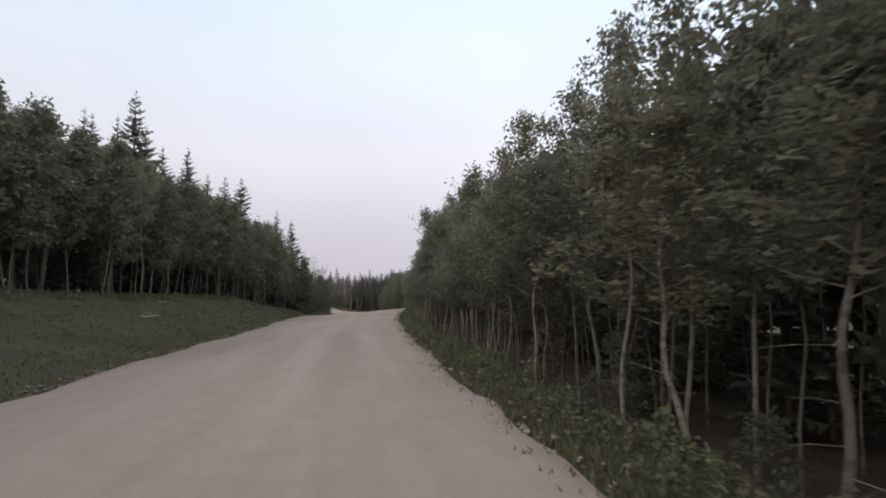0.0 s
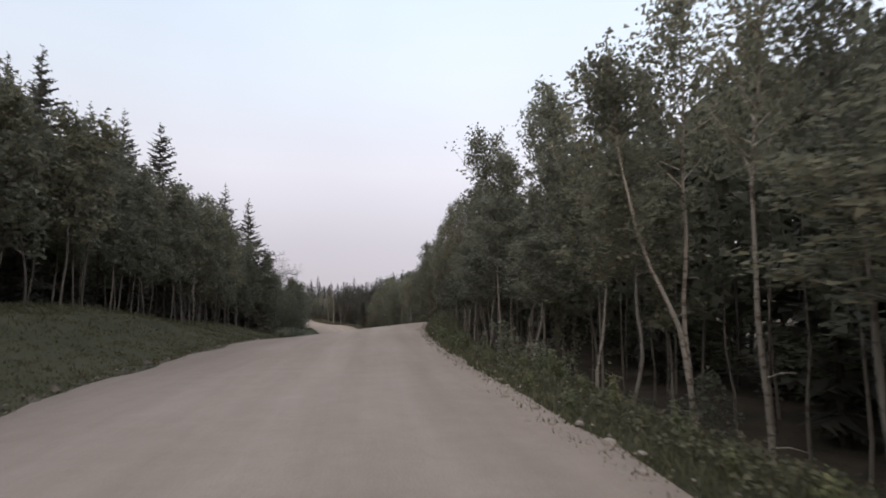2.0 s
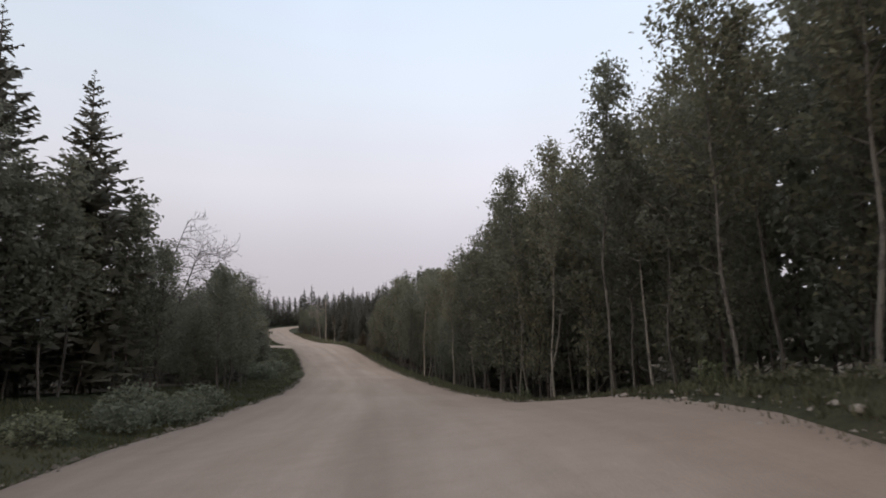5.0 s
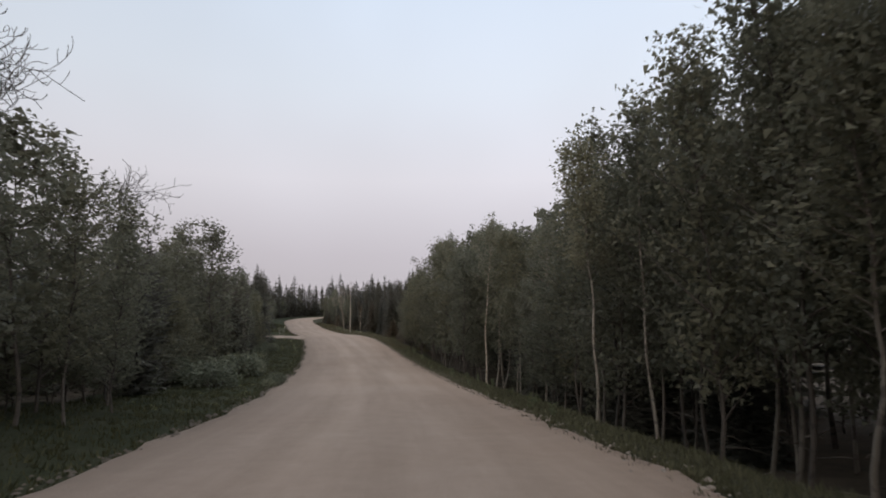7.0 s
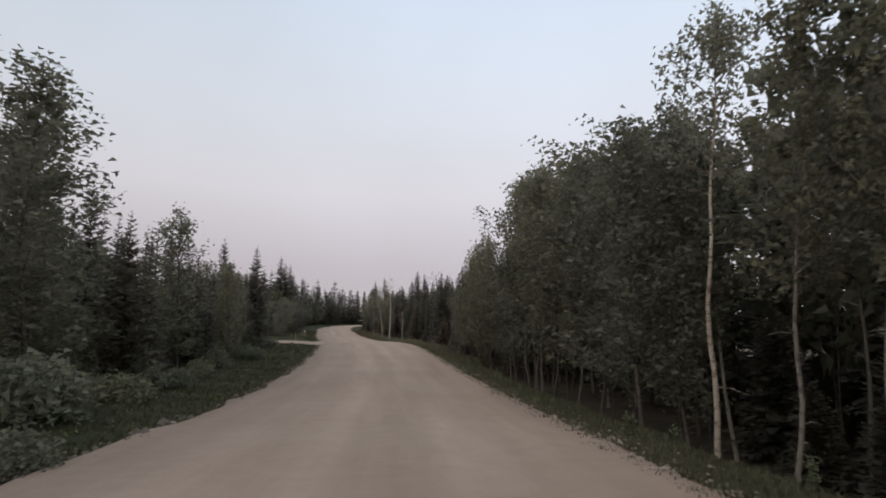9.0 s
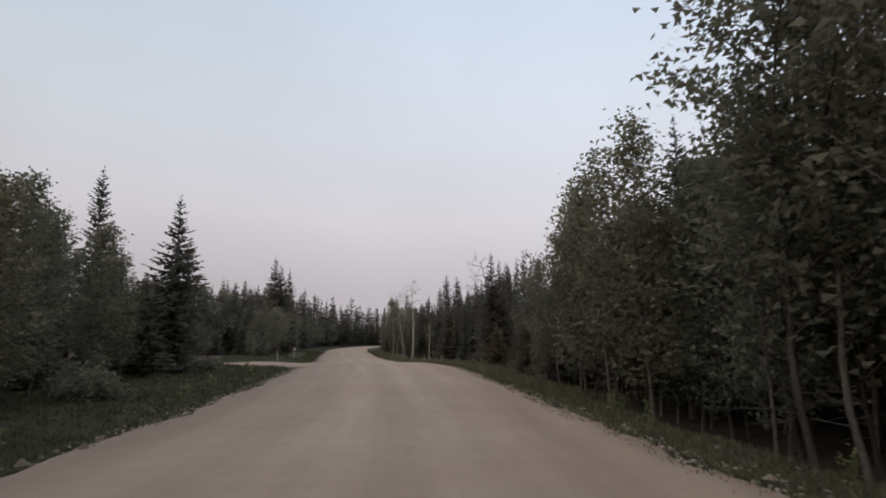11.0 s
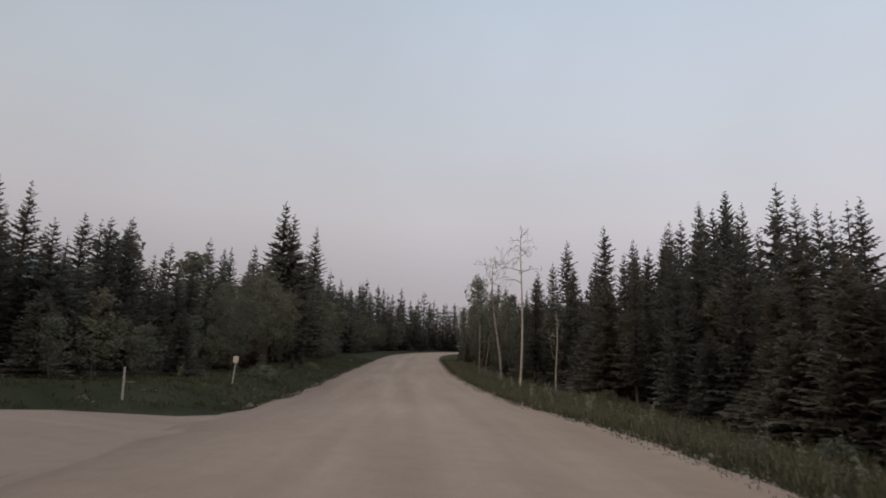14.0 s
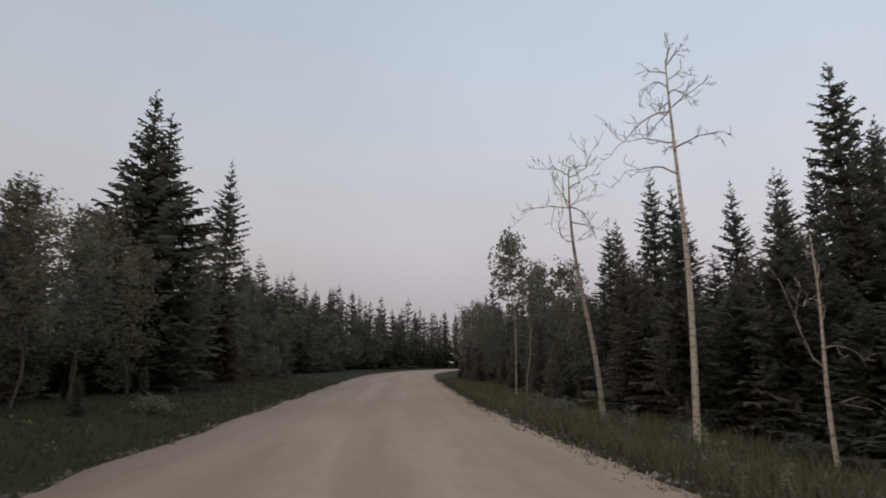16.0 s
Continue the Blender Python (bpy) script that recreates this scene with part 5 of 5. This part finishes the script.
for n in range(16):
    y = rnd.uniform(88, 200)
    x, yy = spot(y, -LEFT(y) - rnd.uniform(0.6, 3.5))
    if off_track(x, yy)[0] > 0.6:
        plant(rnd.choice(WEEDS), x, yy, rnd.uniform(0, 360), rnd.uniform(0.4, 0.8), 0.02, 1.0, "weeds on the verge")


def grass_field(name, label, seed, count, y0, y1, near, far, side, tall, mat=M_GRASS):
    rng = np.random.default_rng(seed)
    yy = rng.uniform(y0, y1, count)
    edge = LEFT(yy) if side < 0 else RIGHT(yy)
    u = side * (edge + near + (far - near) * rng.uniform(0, 1, count) ** 1.3)
    i = np.searchsorted(Y_OF, yy).clip(0, len(ROAD) - 2)
    g = ((yy - Y_OF[i - 1]) / (Y_OF[i] - Y_OF[i - 1]))[:, None]
    c = ROAD[i - 1, :2] * (1 - g) + ROAD[i, :2] * g + SIDE[i] * u[:, None]
    keep = (u > 0) | (off_track(c[:, 0], c[:, 1]) > -0.15)
    c, i, u = c[keep], i[keep], u[keep]
    z = relief(i, u) * 0.5 + relief(i - 1, u) * 0.5
    n, blades = len(c), 5
    base = np.repeat(np.c_[c, z - 0.02], blades, 0) + np.c_[rng.normal(0, 0.06, (n * blades, 2)), np.zeros(n * blades)]
    hgt = tall * rng.uniform(0.4, 1.3, n * blades)
    lean = rng.normal(0, 0.35, (n * blades, 2)) * hgt[:, None]
    w = rng.uniform(0, 6.28, n * blades)
    wide = 0.011 + 0.012 * rng.uniform(0, 1, n * blades)
    d = np.c_[np.cos(w) * wide, np.sin(w) * wide, np.zeros(n * blades)]
    tip = base + np.c_[lean, hgt]
    v = np.stack([base - d, base + d, tip], 1).reshape(-1, 3)
    tagged(new(name, fast_mesh(name, v, np.arange(len(v)).reshape(-1, 3), mat)), label, "grass", kind="stuff")


grass_field("grass_bank", "short dull green grass on the roadside bank", 200, 14000, -5, 66, 0.05, 6.5, -1, 0.08)
grass_field("grass_lawn", "dark green grass beside the road", 207, 15000, 62, 200, 0.05, 5.5, -1, 0.13, M_GRASS_DARK)
grass_field("grass_bank_tall", "taller dry grass at the top of the bank", 203, 2400, 0, 70, 4.5, 8.5, -1, 0.20)
grass_field("grass_verge", "rough green grass on the falling verge", 201, 9000, -5, 60, 0.05, 2.4, 1, 0.13, M_GRASS_LUSH)
grass_field("grass_verge_low", "short green grass on the low verge", 208, 9000, 60, 128, 0.05, 2.0, 1, 0.12, M_GRASS_LUSH)
grass_field("grass_verge_dull", "rough dull grass on the low verge", 206, 7000, 128, 205, 0.05, 2.2, 1, 0.15)
grass_field("grass_verge_wide", "rough dull grass between the road and the spruces", 205, 9000, 126, 200, 0.5, 5.6, 1, 0.30, M_GRASS_DRY)
grass_field("grass_edge", "sparse tufts of grass at the gravel's edge", 202, 4500, -5, 205, -0.30, 0.25, 1, 0.09)


def herb_field(name, label, seed, clumps, each, y0, y1, near, far, side, tall, size, mat):
    """Leafy low plants along a verge, as one object."""
    rng = np.random.default_rng(seed)
    yy = rng.uniform(y0, y1, clumps)
    edge = LEFT(yy) if side < 0 else RIGHT(yy)
    u = side * (edge + near + (far - near) * rng.uniform(0, 1, clumps) ** 1.2)
    i = np.searchsorted(Y_OF, yy).clip(1, len(ROAD) - 2)
    g = ((yy - Y_OF[i - 1]) / (Y_OF[i] - Y_OF[i - 1]))[:, None]
    c = ROAD[i - 1, :2] * (1 - g) + ROAD[i, :2] * g + SIDE[i] * u[:, None]
    z = relief(i, u) * 0.5 + relief(i - 1, u) * 0.5
    keep = (u > 0) | (off_track(c[:, 0], c[:, 1]) > 0.2)
    c, z = c[keep], z[keep]
    hgt = tall * rng.uniform(0.35, 1.2, len(c))
    base = np.repeat(np.c_[c, z], each, 0)
    up = rng.uniform(0.1, 1.0, len(base)) * np.repeat(hgt, each)
    wide = 0.10 + 0.35 * up
    base += np.c_[rng.normal(0, 1, (len(base), 2)) * wide[:, None] * 0.6, up]
    v, f = leaf_quads(rng, base, size, 0.015, 0.5, 3)
    tagged(new(name, fast_mesh(name, v, f, mat)), label, "plants", kind="stuff")


herb_field("verge_herbs", "low leafy grey-green herbs crowding the road's verge", 410, 1500, 18, -5, 58, 0.5, 1.9, 1, 0.20, 0.050, M_HERB)
herb_field("verge_herbs_far", "low leafy herbs between the road and the spruces", 411, 600, 16, 128, 182, 0.6, 3.4, 1, 0.32, 0.052, M_HERB)
herb_field("bank_herbs", "sparse low herbs in the grass beside the road", 412, 140, 12, 84, 182, 0.6, 3.6, -1, 0.16, 0.050, M_WEED)


def make_stick(seed, ln):
    """A fallen bare branch lying in the grass, with two side twigs."""
    rng = np.random.default_rng(seed)
    root = new("fallen_branch")
    v, f = [], []
    pts = [Vector((ln * (k / 5 - 0.5), 0.05 * math.sin(2.2 * k + seed), 0.05 + 0.03 * math.sin(1.7 * k))) for k in range(6)]
    tube(v, f, pts, [0.028, 0.026, 0.023, 0.019, 0.014, 0.008], 6)
    part_of(root, "stem", mesh("fallen_stem", v, f, M_BIRCH_BARK, True))
    for k in (2, 3):
        v, f = [], []
        q = pts[k] + Vector((0.35, 0.28 if k == 2 else -0.25, rng.uniform(0.05, 0.2)))
        tube(v, f, [pts[k], (pts[k] + q) / 2 + Vector((0, 0, 0.03)), q], [0.012, 0.009, 0.004], 4)
        part_of(root, "twig", mesh("fallen_twig", v, f, M_BIRCH_BARK, True))
    return tagged(root, "pale fallen branch lying in the grass of the bank", "branch")


for n, (x, y, turn, ln) in enumerate([(-9.7, 20.6, 8, 1.1), (-11.5, 26.2, -25, 0.9)]):
    make_stick(420 + n, ln).matrix_basis = pose(x, y, land_at(x, y), 0, 0, turn)


# stones at the road's edges
def stone_mesh(seed):
    rng = np.random.default_rng(seed)
    bm = bmesh.new()
    bmesh.ops.create_icosphere(bm, subdivisions=1, radius=1)
    for w in bm.verts:
        w.co *= rng.uniform(0.72, 1.2)
        w.co.z *= 0.6
    me = bpy.data.meshes.new("stone")
    bm.to_mesh(me)
    bm.free()
    me.materials.append(M_STONE)
    return me


STONES = [stone_mesh(s) for s in range(300, 305)]
for n in range(170):
    y = rnd.uniform(-2, 175)
    right = rnd.random() < 0.9
    x, yy = spot(y, RIGHT(y) + rnd.gauss(-0.05, 0.22) if right else -LEFT(y) + rnd.gauss(0, 0.15))
    s = rnd.uniform(0.025, 0.07) * (1.5 if rnd.random() < 0.12 else 1)
    ob = new("stone", rnd.choice(STONES))
    ob.matrix_basis = pose(x, yy, land_at(x, yy) + 0.03 + s * 0.25, 0, 0, rnd.uniform(0, 360)) @ Matrix.Diagonal((s, s * rnd.uniform(0.6, 1), s, 1))
    tagged(ob, "pale angular stone lying at the edge of the gravel road", "stone", "stones at the roadside")


def crumbs(name, label, seed, count, y0, y1, side, middle, spread, size, material):
    """Small flat lumps strewn along an edge of the road, as one object."""
    rng = np.random.default_rng(seed)
    yy = rng.uniform(y0, y1, count)
    edge = LEFT(yy) if side < 0 else RIGHT(yy)
    u = side * (edge + middle + rng.normal(0, spread, count))
    i = np.searchsorted(Y_OF, yy).clip(1, len(ROAD) - 2)
    g = ((yy - Y_OF[i - 1]) / (Y_OF[i] - Y_OF[i - 1]))[:, None]
    c = ROAD[i - 1] * (1 - g) + ROAD[i] * g
    c[:, :2] += SIDE[i] * u[:, None]
    c[:, 2] += TILT(Y_OF[i]) * np.clip(u, -6, 6)
    keep = (u > 0) | (off_track(c[:, 0], c[:, 1]) > 0.1)
    c, u, i = c[keep], u[keep], i[keep]
    c[:, 2] = np.maximum(relief(i, u) * 0.5 + relief(i - 1, u) * 0.5, c[:, 2] + 0.01 * (np.abs(u) < 3.2))
    n = len(c)
    s = size * rng.uniform(0.35, 1.3, n)[:, None, None] * (1 + 1.2 * (rng.uniform(0, 1, n) > 0.93))[:, None, None]
    ball = np.array([(1, 0, 0), (0.4, 0.9, 0), (-0.6, 0.7, 0), (-1, -0.2, 0), (-0.2, -0.9, 0), (0.7, -0.7, 0), (0.1, 0.1, 0.75)])
    w = rng.uniform(0, 6.28, n)
    rot = np.stack([np.cos(w), -np.sin(w), np.sin(w), np.cos(w)], 1).reshape(-1, 2, 2)
    shape = np.repeat(ball[None], n, 0) * rng.uniform(0.65, 1.3, (n, 7, 3))
    shape[:, :, :2] = np.einsum("nij,nkj->nki", rot, shape[:, :, :2])
    v = (c[:, None] + shape * s + np.array([0, 0, 0.015])).reshape(-1, 3)
    f = np.array([(k, (k + 1) % 6, 6) for k in range(6)])
    f = (f[None] + 7 * np.arange(n)[:, None, None]).reshape(-1, 3)
    tagged(new(name, fast_mesh(name, v, f, material)), label, "gravel", kind="stuff")


crumbs("edge_gravel", "loose pale gravel along the road's edge", 400, 5200, -5, 190, 1, -0.15, 0.24, 0.027, M_STONE)
crumbs("edge_gravel_left", "loose pale gravel along the road's edge", 401, 500, -5, 190, -1, -0.02, 0.14, 0.016, M_STONE)
crumbs("edge_clods", "dry brown clods of earth along the road's edge", 402, 4200, 96, 178, 1, 0.0, 0.26, 0.034, M_CLOD_DRY)
crumbs("lawn_clods", "dry brown clods of earth along the grass edge", 405, 700, 118, 143, -1, 0.0, 0.22, 0.027, M_CLOD_DRY)
crumbs("edge_clods_left", "dry brown clods of earth along the bank's edge", 403, 2300, 0, 190, -1, 0.10, 0.13, 0.045, M_CLOD)
crumbs("road_gravel", "scattered small stones on the road's surface", 404, 1500, -5, 180, 1, -2.2, 1.6, 0.018, M_STONE)


# small signs on the left verge
def box(bm, x0, x1, y0, y1, z0, z1):
    vs = [bm.verts.new((x, y, z)) for z in (z0, z1) for x, y in ((x0, y0), (x1, y0), (x1, y1), (x0, y1))]
    for q in ((3, 2, 1, 0), (4, 5, 6, 7), (0, 1, 5, 4), (1, 2, 6, 5), (2, 3, 7, 6), (3, 0, 4, 7)):
        bm.faces.new([vs[k] for k in q])


def bm_mesh(name, bm, material, bevel=0.0):
    if bevel:
        bmesh.ops.bevel(bm, geom=bm.edges[:], offset=bevel, segments=1, affect="EDGES")
    me = bpy.data.meshes.new(name)
    bm.to_mesh(me)
    bm.free()
    me.materials.append(material)
    return me


def build_sign():
    root = new("marker_sign")
    bm = bmesh.new()
    box(bm, -0.022, 0.022, -0.022, 0.022, -0.3, 0.95)
    part_of(root, "post", bm_mesh("sign_post", bm, M_POST, 0.006))
    bm = bmesh.new()
    box(bm, -0.09, 0.09, -0.040, -0.026, 0.76, 0.98)
    part_of(root, "plate", bm_mesh("sign_plate", bm, M_SIGN, 0.004), "small cream-white plate")
    x, y = -28.7 * K, 156.9 * K
    root.matrix_basis = pose(x, y, land_at(x, y), 0, 4, 20)
    tagged(root, "small cream-white marker sign on a leaning wooden post in the grass", "sign")
    stake = new("marker_post")
    bm = bmesh.new()
    box(bm, -0.022, 0.022, -0.02, 0.02, -0.3, 0.85)
    part_of(stake, "post", bm_mesh("stake", bm, M_POST, 0.006))
    x, y = -27.8 * K, 151.4 * K
    stake.matrix_basis = pose(x, y, land_at(x, y), 0, -2, 10)
    tagged(stake, "plain pale wooden marker post in the grass", "post")


build_sign()

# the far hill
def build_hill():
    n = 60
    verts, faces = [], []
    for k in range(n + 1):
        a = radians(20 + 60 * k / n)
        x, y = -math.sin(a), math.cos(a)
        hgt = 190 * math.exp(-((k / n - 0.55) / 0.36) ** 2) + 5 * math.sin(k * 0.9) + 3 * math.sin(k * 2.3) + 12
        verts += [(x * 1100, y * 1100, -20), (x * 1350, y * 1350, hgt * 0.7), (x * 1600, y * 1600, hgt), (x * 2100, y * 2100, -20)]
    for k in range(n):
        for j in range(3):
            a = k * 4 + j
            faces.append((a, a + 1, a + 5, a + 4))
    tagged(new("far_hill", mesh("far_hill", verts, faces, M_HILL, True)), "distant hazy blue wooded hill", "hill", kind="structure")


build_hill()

for pattern in (*ASPENS, *STOUT, *PALE_STEM, *LOW, *THICKET, *SPIRE, *MID, *BACK, *BACK_THICKET, *SPRUCES, *BACK_SPRUCE, *YOUNG, *SAPLINGS, BIRCH_A, BIRCH_B, GREY, SNAG, GREY_LOW, SMALL, LIVE, CROOKED, BUSH, *WEEDS, PALE):
    drop_pattern(pattern)
